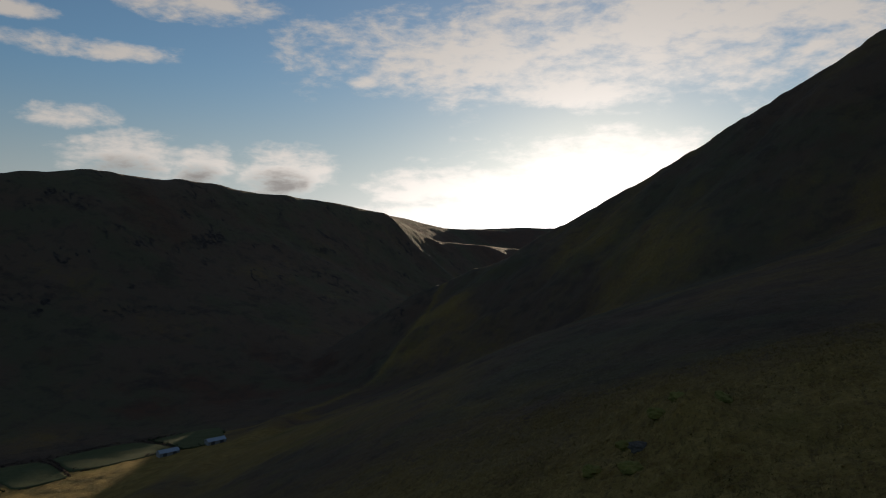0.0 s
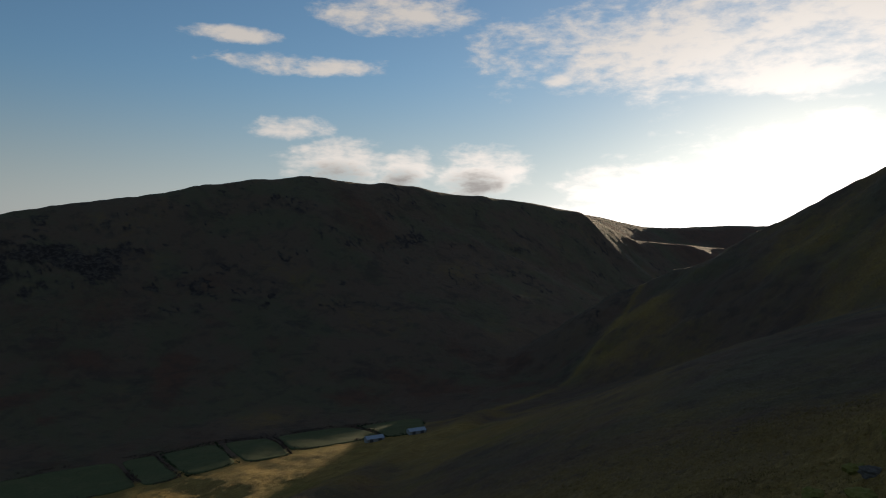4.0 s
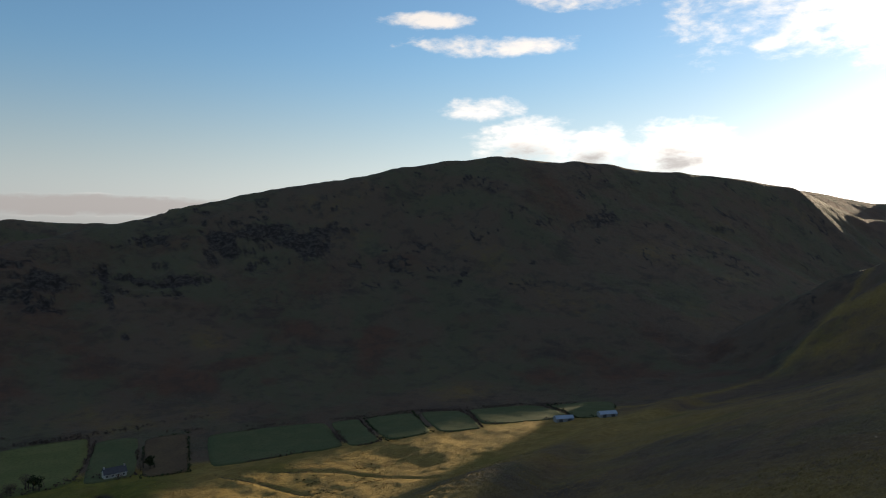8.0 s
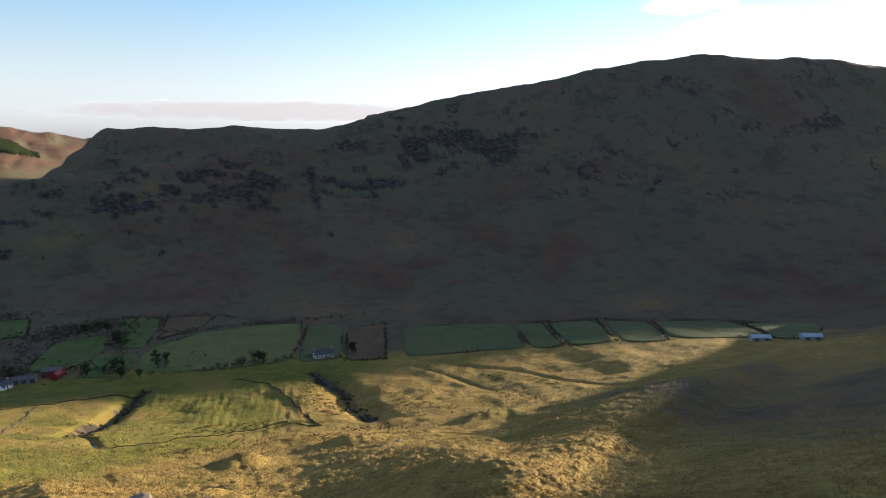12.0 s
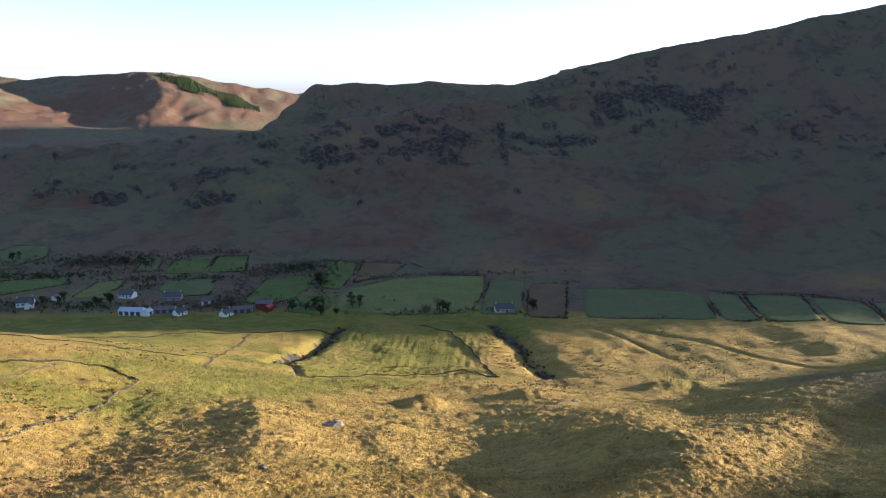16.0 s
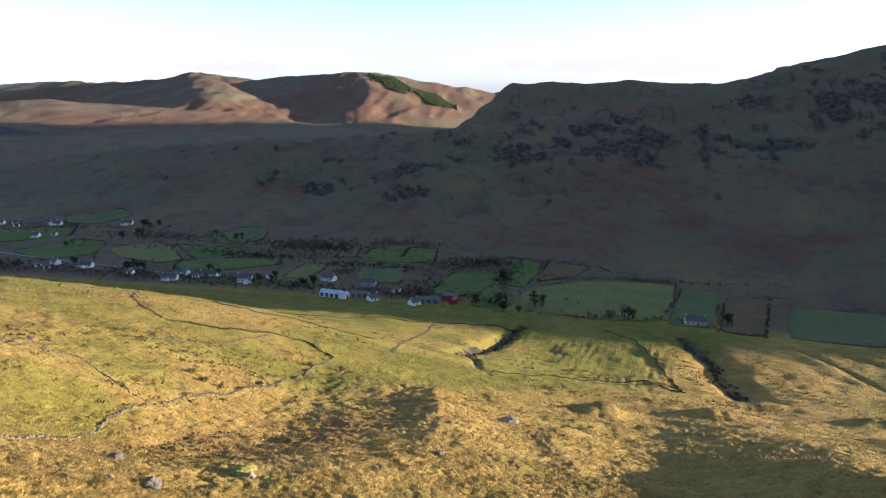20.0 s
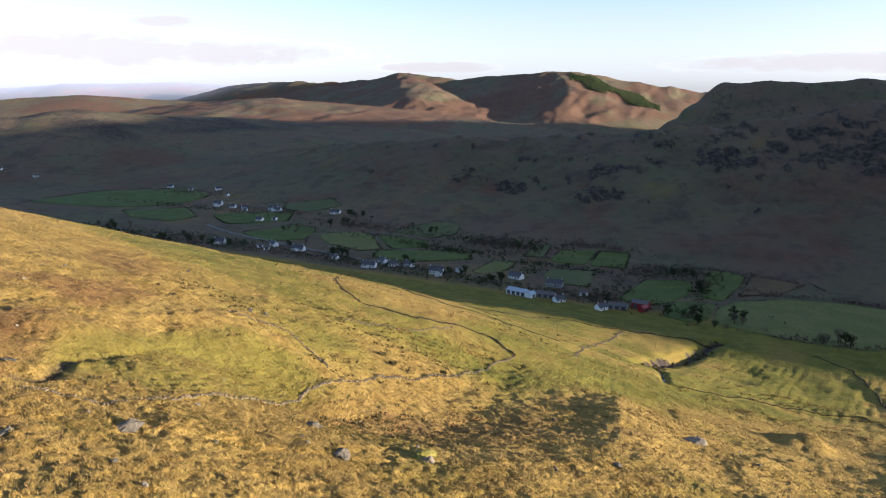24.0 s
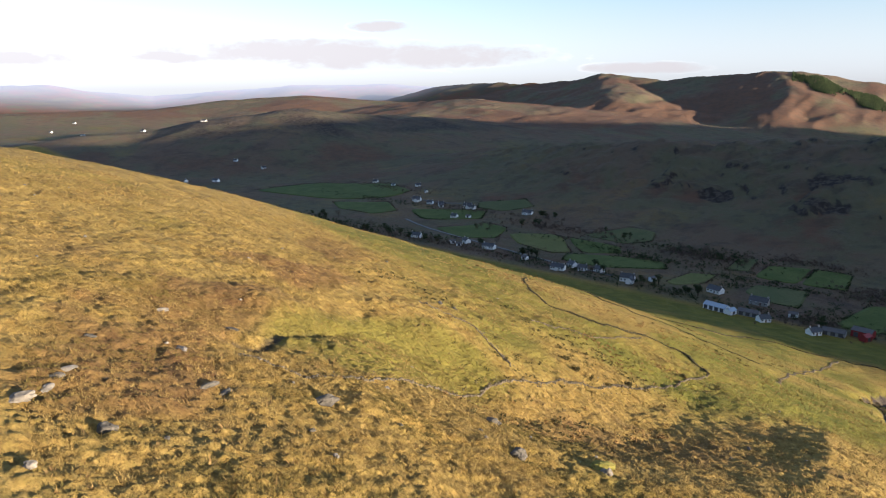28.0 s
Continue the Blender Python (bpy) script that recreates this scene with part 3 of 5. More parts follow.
def sheet(name, verts, quads, mat, smooth=True):
    me = bpy.data.meshes.new(name)
    me.vertices.add(len(verts))
    me.vertices.foreach_set("co", np.asarray(verts, np.float32).ravel())
    me.loops.add(quads.size)
    me.loops.foreach_set("vertex_index", quads.astype(np.int32).ravel())
    me.polygons.add(len(quads))
    me.polygons.foreach_set("loop_start", np.arange(0, quads.size, quads.shape[1], dtype=np.int32))
    me.polygons.foreach_set("use_smooth", np.full(len(quads), smooth))
    me.update(calc_edges=True)
    me.materials.append(mat)
    return new(name, me)


def build_ground():
    az = np.radians(np.concatenate([np.arange(-180, -101, 3.0), np.arange(-101, 79, 0.2), np.arange(80, 180, 3.0)]))
    r = np.concatenate([np.geomspace(2, 38, 14)[:-1], np.geomspace(38, 210, 400)[:-1], np.geomspace(210, 4900, 470)])
    a, d = np.meshgrid(az, r)
    x, y = -d * np.sin(a), d * np.cos(a)
    z = height(x, y)
    LAND.update(az=az, r=r, z=z)
    n, k = len(az), len(r)
    i, j = np.meshgrid(np.arange(n), np.arange(k - 1))
    after = (i + 1) % n
    quads = np.stack([j * n + i, (j + 1) * n + i, (j + 1) * n + after, j * n + after], -1).reshape(-1, 4)
    middle = np.array([[0, 0, ground_at(0, 0)]])
    verts = np.concatenate([np.stack([x, y, z], -1).reshape(-1, 3), middle])
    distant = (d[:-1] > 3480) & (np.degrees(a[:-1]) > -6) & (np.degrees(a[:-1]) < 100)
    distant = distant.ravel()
    c = len(verts) - 1
    cap = np.array([[c, q, (q + 1) % n, (q + 1) % n] for q in range(n)])
    land = sheet("ground", verts, quads[~distant], MOOR)
    bm = bmesh.new()
    ring = [bm.verts.new(verts[q]) for q in range(n)]
    top = bm.verts.new(middle[0])
    for q in range(n):
        bm.faces.new((top, ring[q], ring[(q + 1) % n]))
    me = bpy.data.meshes.new("ground_below")
    bm.to_mesh(me)
    bm.free()
    me.materials.append(MOOR)
    below = new("ground_middle", me)
    tagged(below, "straw-coloured rough moor grass on the near hillside", "ground", kind="structure")
    tone = land.data.color_attributes.new("cover", "FLOAT_COLOR", "POINT")
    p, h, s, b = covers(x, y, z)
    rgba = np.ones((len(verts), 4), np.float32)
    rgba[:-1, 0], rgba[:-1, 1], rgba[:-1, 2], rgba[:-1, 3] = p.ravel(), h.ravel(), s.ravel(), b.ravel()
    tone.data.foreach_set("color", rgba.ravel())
    tagged(land, "rough moorland hillside and glen with straw-coloured grass, heather and bracken", "ground", kind="structure")
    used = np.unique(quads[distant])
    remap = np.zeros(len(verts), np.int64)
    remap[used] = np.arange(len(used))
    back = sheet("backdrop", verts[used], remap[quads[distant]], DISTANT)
    tagged(back, "hills on the horizon with a painted blue-grey haze", "distant hills", kind="structure")


build_ground()

# ---------------------------------------------------------------- small helpers for things
def thing(name, x, y, z, turn=0.0):
    ob = new(name)
    ob.empty_display_size = 0.3
    ob.matrix_basis = pose(x, y, z, 0, 0, turn)
    return ob


def part(name, data, parent, label=""):
    """Links a bmesh result or a mesh as one part under a thing or a part."""
    ob = new(name, data)
    ob.parent = parent
    if label:
        ob["label"] = label
    return ob


def mesh(name, verts, faces, mat, smooth=False):
    me = bpy.data.meshes.new(name)
    me.from_pydata([tuple(v) for v in verts], [], [tuple(f) for f in faces])
    me.materials.append(mat)
    if smooth:
        me.polygons.foreach_set("use_smooth", np.full(len(me.polygons), True))
    me.update()
    return me


def box(name, lo, hi, mat, bevel=0.0):
    bm = bmesh.new()
    bmesh.ops.create_cube(bm, size=1.0)
    for v in bm.verts:
        v.co = Vector([lo[i] + (hi[i] - lo[i]) * (v.co[i] + 0.5) for i in range(3)])
    if bevel:
        bmesh.ops.bevel(bm, geom=bm.edges[:], offset=bevel, segments=1, affect="EDGES")
    me = bpy.data.meshes.new(name)
    bm.to_mesh(me)
    bm.free()
    me.materials.append(mat)
    return me


def simple_material(name, colour, other, scale, rough=0.85, spec=0.3, relief=0.0, depth=0.02, metal=0.0):
    m, t, bsdf = material(name, rough, spec)
    where = t.nodes.new("ShaderNodeTexCoord").outputs["Object"]
    fine, broad = noise_node(t, where, scale, 5, 0.65), noise_node(t, where, scale * 0.13, 3, 0.5)
    c = mix_colour(t, ramp(t, fine, 0.35, 0.7), colour, other)
    c = mix_colour(t, math_node(t, "MULTIPLY", ramp(t, broad, 0.45, 0.7), 0.5), c, tuple(0.7 * v for v in colour))
    each = t.nodes.new("ShaderNodeObjectInfo").outputs["Random"]
    c = mix_colour(t, math_node(t, "MULTIPLY", each, 0.25), c, tuple(0.6 * v for v in other))
    wire(t, c, bsdf.inputs["Base Color"])
    bsdf.inputs["Metallic"].default_value = metal
    if relief:
        bump(t, bsdf, fine, relief, depth)
    return m


def island_material(name, low, high, dark=None, rough=0.9):
    """Colours that change from blade to blade, or from stone to stone."""
    m, t, bsdf = material(name, rough, 0.15)
    each = t.nodes.new("ShaderNodeNewGeometry").outputs["Random Per Island"]
    c = mix_colour(t, each, low, high)
    p = position(t)
    patch = noise_node(t, p, 0.09, 3, 0.55)
    if dark:
        c = mix_colour(t, ramp(t, patch, 0.45, 0.62), c, dark)
    grain = noise_node(t, p, 7.0, 4, 0.6)
    c = mix_colour(t, math_node(t, "MULTIPLY", ramp(t, grain, 0.5, 0.75), 0.4), c, tuple(0.5 * v for v in low))
    wire(t, c, bsdf.inputs["Base Color"])
    return m


WHITE_WALL = simple_material("whitewash", (0.80, 0.80, 0.78), (0.70, 0.69, 0.66), 3.0, 0.8, 0.3, 0.2)
CREAM_WALL = simple_material("cream_render", (0.58, 0.55, 0.47), (0.50, 0.47, 0.40), 3.0, 0.85, 0.3, 0.2)
GREY_WALL_M = simple_material("grey_render", (0.30, 0.30, 0.29), (0.24, 0.24, 0.23), 3.0, 0.85, 0.3, 0.2)
RED_TIN = simple_material("red_sheet_metal", (0.26, 0.024, 0.022), (0.20, 0.020, 0.018), 2.0, 0.5, 0.4)
SLATE = simple_material("slate", (0.035, 0.038, 0.045), (0.06, 0.063, 0.07), 4.0, 0.6, 0.4, 0.4)
BLUE_TIN = simple_material("blue_grey_sheet_metal", (0.22, 0.30, 0.38), (0.30, 0.36, 0.42), 2.0, 0.45, 0.5)
DARK_TIN = simple_material("dark_sheet_metal", (0.06, 0.06, 0.065), (0.10, 0.09, 0.085), 2.0, 0.6, 0.4)
GLASS = simple_material("window_glass", (0.02, 0.024, 0.03), (0.03, 0.034, 0.04), 1.0, 0.08, 0.8)
FRAME = simple_material("window_frame", (0.72, 0.72, 0.70), (0.62, 0.62, 0.60), 4.0, 0.5, 0.4)
DOOR = simple_material("door_paint", (0.10, 0.05, 0.035), (0.08, 0.045, 0.03), 4.0, 0.5, 0.4)
BRICK = simple_material("chimney_render", (0.42, 0.40, 0.37), (0.33, 0.31, 0.28), 4.0, 0.9, 0.2, 0.3)
CLAY = simple_material("chimney_pot_clay", (0.35, 0.14, 0.07), (0.28, 0.11, 0.06), 6.0, 0.8, 0.2)
STONE = simple_material("grey_stone", (0.060, 0.055, 0.045), (0.125, 0.112, 0.092), 2.4, 0.95, 0.2, 0.8, 0.08)
PALE_STONE = simple_material("pale_lichened_stone", (0.125, 0.110, 0.090), (0.220, 0.198, 0.165), 2.4, 0.95, 0.2, 0.7, 0.06)
MOSS = simple_material("mossy_stone", (0.13, 0.13, 0.03), (0.20, 0.17, 0.05), 1.6, 0.95, 0.1, 0.8, 0.12)
WALL_STONES = island_material("dry_stone", (0.060, 0.050, 0.034), (0.160, 0.132, 0.092))
DARK_STONES = island_material("mossy_dry_stone", (0.030, 0.028, 0.016), (0.075, 0.064, 0.036))
BLADES = island_material("dead_grass_blades", (0.180, 0.120, 0.038), (0.300, 0.212, 0.074), (0.125, 0.094, 0.026))
RUSH = island_material("rushes", (0.13, 0.075, 0.028), (0.24, 0.155, 0.058))
TWIGS = island_material("bare_twigs", (0.060, 0.044, 0.036), (0.125, 0.088, 0.066))
LEAVES = island_material("evergreen_leaves", (0.018, 0.028, 0.012), (0.045, 0.06, 0.022))
GORSE = island_material("dark_gorse", (0.035, 0.032, 0.012), (0.085, 0.07, 0.025))
BARK = simple_material("bark", (0.06, 0.048, 0.038), (0.10, 0.08, 0.065), 5.0, 0.95, 0.1, 0.6)
ROAD_GREY = simple_material("worn_asphalt", (0.11, 0.11, 0.11), (0.15, 0.148, 0.145), 0.6, 0.9, 0.2)
WATER = simple_material("dark_water", (0.02, 0.022, 0.025), (0.03, 0.03, 0.03), 0.6, 0.12, 0.5)
MAST_STEEL = simple_material("white_steel", (0.62, 0.63, 0.65), (0.55, 0.56, 0.58), 1.0, 0.4, 0.5)


def field_material(name, a, b):
    m, t, bsdf = material(name, 0.95, 0.1)
    p = position(t)
    mid, fine = noise_node(t, p, 0.05, 4, 0.6, 0.5), noise_node(t, p, 0.6, 4, 0.65)
    c = mix_colour(t, ramp(t, mid, 0.38, 0.64), a, b)
    c = mix_colour(t, math_node(t, "MULTIPLY", ramp(t, fine, 0.45, 0.7), 0.5), c, tuple(0.55 * v for v in a))
    wire(t, c, bsdf.inputs["Base Color"])
    bump(t, bsdf, fine, 0.6, 0.3)
    return m


FIELD = {
    "green": (field_material("green_pasture", (0.060, 0.082, 0.024), (0.080, 0.100, 0.032)), "green pasture"),
    "pale": (field_material("pale_pasture", (0.096, 0.106, 0.036), (0.118, 0.120, 0.044)), "pale green grazed pasture"),
    "dull": (field_material("dull_pasture", (0.070, 0.084, 0.036), (0.088, 0.094, 0.042)), "dull olive rough pasture"),
    "brown": (field_material("brown_pasture", (0.085, 0.058, 0.034), (0.105, 0.074, 0.040)), "brown bracken-grown pasture"),
}

# ---------------------------------------------------------------- fields of the glen, draped over the ground
def draped(name, outline, mat, lift, rings=9, count=56):
    for cut_off in (0.1, 0.25):
        outline = [(p[0] * k + q[0] * (1 - k), p[1] * k + q[1] * (1 - k)) for p, q in zip(outline, outline[1:] + outline[:1]) for k in (1 - cut_off, cut_off)]
    ax, ay = np.mean([q[0] for q in outline]), np.mean([q[1] for q in outline])
    pts = np.array(list(outline) + [outline[0]], float)
    run = np.concatenate([[0], np.cumsum(np.hypot(*np.diff(pts, axis=0).T))])
    at = np.linspace(0, run[-1], count, endpoint=False)
    bx, by = np.interp(at, run, pts[:, 0]), np.interp(at, run, pts[:, 1])
    k = np.linspace(0, 1, rings + 1)[1:, None]
    x, y = ax + (bx - ax) * k, ay + (by - ay) * k
    x, y = np.append(x.ravel(), ax), np.append(y.ravel(), ay)
    z = ground_z(x, y) + lift
    faces = [(rings * count, i, (i + 1) % count) for i in range(count)]
    for r in range(rings - 1):
        for i in range(count):
            j = (i + 1) % count
            faces.append((r * count + i, (r + 1) * count + i, (r + 1) * count + j, r * count + j))
    # a turf bank round the edge
    n = len(x)
    skirt = [(bx[i], by[i], z[(rings - 1) * count + i] - lift - 1.0) for i in range(count)]
    for i in range(count):
        j = (i + 1) % count
        faces.append(((rings - 1) * count + i, n + i, n + j, (rings - 1) * count + j))
    return new(name, mesh(name, list(zip(x, y, z)) + skirt, faces, mat, True))


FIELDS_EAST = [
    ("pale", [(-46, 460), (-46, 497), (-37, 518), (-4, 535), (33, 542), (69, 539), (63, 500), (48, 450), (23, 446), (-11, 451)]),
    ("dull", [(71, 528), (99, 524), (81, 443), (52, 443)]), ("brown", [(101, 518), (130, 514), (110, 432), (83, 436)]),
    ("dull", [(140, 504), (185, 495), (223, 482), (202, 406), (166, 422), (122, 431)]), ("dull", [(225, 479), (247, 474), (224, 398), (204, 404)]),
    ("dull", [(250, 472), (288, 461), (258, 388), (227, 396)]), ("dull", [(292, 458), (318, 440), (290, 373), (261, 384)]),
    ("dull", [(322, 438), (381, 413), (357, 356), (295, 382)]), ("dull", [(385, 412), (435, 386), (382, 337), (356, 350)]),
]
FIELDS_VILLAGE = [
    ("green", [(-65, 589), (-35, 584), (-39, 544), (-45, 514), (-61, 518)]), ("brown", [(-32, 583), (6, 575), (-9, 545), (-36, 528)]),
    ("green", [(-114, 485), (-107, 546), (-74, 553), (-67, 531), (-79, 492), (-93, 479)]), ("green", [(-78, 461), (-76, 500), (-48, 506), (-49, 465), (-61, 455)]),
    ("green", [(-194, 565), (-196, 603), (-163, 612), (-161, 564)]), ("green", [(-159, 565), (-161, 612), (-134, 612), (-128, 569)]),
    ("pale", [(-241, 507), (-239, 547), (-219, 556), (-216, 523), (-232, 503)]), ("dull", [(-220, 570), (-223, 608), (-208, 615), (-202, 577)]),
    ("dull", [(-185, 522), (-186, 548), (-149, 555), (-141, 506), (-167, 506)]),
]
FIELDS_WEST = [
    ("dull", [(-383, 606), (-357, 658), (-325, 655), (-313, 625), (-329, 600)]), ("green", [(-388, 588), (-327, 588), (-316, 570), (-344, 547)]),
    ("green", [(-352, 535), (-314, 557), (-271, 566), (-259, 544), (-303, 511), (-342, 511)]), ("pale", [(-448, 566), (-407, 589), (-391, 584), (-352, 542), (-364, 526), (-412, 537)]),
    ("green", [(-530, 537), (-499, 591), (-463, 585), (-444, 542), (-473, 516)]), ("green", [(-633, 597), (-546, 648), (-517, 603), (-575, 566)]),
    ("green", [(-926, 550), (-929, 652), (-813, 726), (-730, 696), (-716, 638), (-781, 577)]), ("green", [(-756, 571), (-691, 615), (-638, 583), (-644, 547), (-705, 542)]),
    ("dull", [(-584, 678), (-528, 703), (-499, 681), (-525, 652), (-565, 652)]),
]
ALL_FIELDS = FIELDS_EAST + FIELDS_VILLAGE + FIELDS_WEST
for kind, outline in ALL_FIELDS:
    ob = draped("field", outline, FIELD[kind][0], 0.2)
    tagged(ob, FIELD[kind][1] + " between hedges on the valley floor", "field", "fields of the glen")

# ---------------------------------------------------------------- road through the glen
def ribbon(name, line, wide, mat, lift):
    pts = np.array(line, float)
    run = np.concatenate([[0], np.cumsum(np.hypot(*np.diff(pts, axis=0).T))])
    at = np.arange(0, run[-1], 4.0)
    x, y = np.interp(at, run, pts[:, 0]), np.interp(at, run, pts[:, 1])
    dx, dy = np.gradient(x), np.gradient(y)
    n = np.hypot(dx, dy)
    verts = []
    for side in (-0.5, 0.5):
        sx, sy = x - dy / n * wide * side, y + dx / n * wide * side
        verts.append(np.stack([sx, sy, ground_z(sx, sy) + lift], -1))
    k = len(x)
    verts = np.concatenate(verts + [v - np.array([0, 0, 0.8]) for v in verts])
    faces = []
    for i in range(k - 1):
        faces += [(i, i + 1, k + i + 1, k + i), (2 * k + i + 1, 2 * k + i, i, i + 1), (k + i, k + i + 1, 3 * k + i + 1, 3 * k + i)]
    return new(name, mesh(name, verts, faces, mat))


road = ribbon("road", [(-590, 552), (-560, 540), (-527, 530), (-480, 521), (-422, 511), (-360, 500), (-280, 494)], 3.2, ROAD_GREY, 0.4)
tagged(road, "narrow grey asphalt road along the valley floor", "road", kind="structure")
tagged(ribbon("lane", [(-600, 660), (-625, 648), (-655, 650), (-690, 655)], 2.2, ROAD_GREY, 0.4), "pale gravel lane leading to a farmhouse", "lane", kind="structure")

# ---------------------------------------------------------------- houses, sheds and the red barn
def gable_walls(name, long, deep, eaves, ridge, mat):
    a, b = long / 2, deep / 2
    v = [(-a, -b, -2.5), (a, -b, -2.5), (a, b, -2.5), (-a, b, -2.5), (-a, -b, eaves), (a, -b, eaves), (a, b, eaves), (-a, b, eaves), (-a, 0, ridge), (a, 0, ridge)]
    f = [(0, 1, 5, 4), (2, 3, 7, 6), (1, 2, 6, 9, 5), (3, 0, 4, 8, 7), (3, 2, 1, 0)]
    return mesh(name, v, f, mat)


def gable_roof(name, long, deep, eaves, ridge, mat, side, over=0.35, thick=0.16):
    """One pitch of a roof, as a slab."""
    a, b = long / 2 + over, deep / 2
    pitch = (ridge - eaves) / b
    out = b + over
    low, top = eaves - over * pitch + 0.02, ridge + 0.02
    v = [(-a, side * out, low), (a, side * out, low), (a, 0, top), (-a, 0, top)]
    v += [(x, y, z + thick) for x, y, z in v]
    f = [(0, 1, 2, 3), (7, 6, 5, 4), (0, 4, 5, 1), (1, 5, 6, 2), (2, 6, 7, 3), (3, 7, 4, 0)]
    return mesh(name, v, f, mat)


def house(x, y, turn, long, deep, eaves, ridge, wall_mat, roof_mat, label, windows=3, chimneys=2, group="houses of the glen", name="house", porch=False):
    z = min(ground_at(x + i * long * 0.4, y + j * deep * 0.4) for i in (-1, 1) for j in (-1, 1)) + 0.3
    h = thing(name, x, y, z, turn)
    part("wall", gable_walls("wall", long, deep, eaves, ridge, wall_mat), h)
    for side in (-1, 1):
        roof = part("roof", gable_roof("roof", long, deep, eaves, ridge, roof_mat, side), h)
        part("gutter", box("gutter", (-long / 2 - 0.3, side * (deep / 2 + 0.37) - 0.07, eaves - 0.36), (long / 2 + 0.3, side * (deep / 2 + 0.37) + 0.07, eaves - 0.22), FRAME), roof)
    part("ridge_cap", box("ridge_cap", (-long / 2 - 0.36, -0.14, ridge + 0.12), (long / 2 + 0.36, 0.14, ridge + 0.26), roof_mat), h)
    for c in range(chimneys):
        cx = (-1 if c else 1) * (long / 2 - 0.55)
        stack = part("chimney", box("chimney", (cx - 0.42, -0.4, ridge - 0.7), (cx + 0.42, 0.4, ridge + 1.1), BRICK, 0.03), h)
        part("chimney_pot", box("chimney_pot", (cx - 0.14, -0.14, ridge + 1.1), (cx + 0.14, 0.14, ridge + 1.5), CLAY, 0.03), stack)
    for side in (-1, 1):
        slots = windows + 1
        for i in range(slots):
            wx = (i + 0.5) / slots * long - long / 2
            yy = side * deep / 2
            lo, hi = sorted((yy, yy + side * 0.06))
            if i == slots // 2:
                door = part("door", box("door", (wx - 0.5, lo, 0.0), (wx + 0.5, hi, 2.05), DOOR), h)
                part("door_frame", box("door_frame", (wx - 0.6, lo, 2.05), (wx + 0.6, hi + 0.0, 2.17), FRAME), door)
                continue
            win = part("window", box("window", (wx - 0.7, lo, 0.95), (wx + 0.7, hi, 2.15), FRAME), h)
            lo2, hi2 = sorted((yy + side * 0.05, yy + side * 0.075))
            for k in (-1, 1):
                part("pane", box("pane", (wx + k * 0.33 - 0.28, lo2, 1.05), (wx + k * 0.33 + 0.28, hi2, 2.05), GLASS), win)
    if porch:
        part("porch", gable_walls("porch", 2.2, 2.0, 2.2, 3.1, wall_mat), h).matrix_basis = pose(0, -deep / 2 - 0.9, 0, 0, 0, 90)
    return tagged(h, label, "house" if name == "house" else name.replace("_", " "), group)


def shed(x, y, turn, long, deep, eaves, ridge, wall_mat, roof_mat, label, name="shed", doors=1):
    z = min(ground_at(x + i * long * 0.4, y + j * deep * 0.4) for i in (-1, 1) for j in (-1, 1)) + 0.3
    h = thing(name, x, y, z, turn)
    part("wall", gable_walls("wall", long, deep, eaves, ridge, wall_mat), h)
    for side in (-1, 1):
        roof = part("roof", gable_roof("roof", long, deep, eaves, ridge, roof_mat, side, 0.25, 0.1), h)
        n = max(3, int(long / 1.6))
        for i in range(n):
            rx = (i + 0.5) / n * long - long / 2
            pitch = (ridge - eaves) / (deep / 2)
            rib = mesh("rib", [(rx - 0.06, side * (deep / 2 + 0.2), eaves - 0.2 * pitch + 0.13), (rx + 0.06, side * (deep / 2 + 0.2), eaves - 0.2 * pitch + 0.13), (rx + 0.06, 0, ridge + 0.13), (rx - 0.06, 0, ridge + 0.13),
                               (rx, side * (deep / 2 + 0.2), eaves - 0.2 * pitch + 0.2), (rx, 0, ridge + 0.2)], [(0, 4, 5, 3), (4, 1, 2, 5), (0, 1, 4), (3, 5, 2)], roof_mat)
            part("rib", rib, roof)
    for i in range(doors):
        dx = (i + 0.5) / doors * long - long / 2
        part("door", box("door", (dx - 1.3, -deep / 2 - 0.06, 0), (dx + 1.3, -deep / 2, min(eaves - 0.2, 2.8)), DARK_TIN), h)
        part("door_rail", box("door_rail", (dx - 1.7, -deep / 2 - 0.1, min(eaves - 0.2, 2.8)), (dx + 1.7, -deep / 2 - 0.02, min(eaves - 0.08, 2.92)), DARK_TIN), h)
    return tagged(h, label, name.replace("_", " "), "farm buildings of the glen")


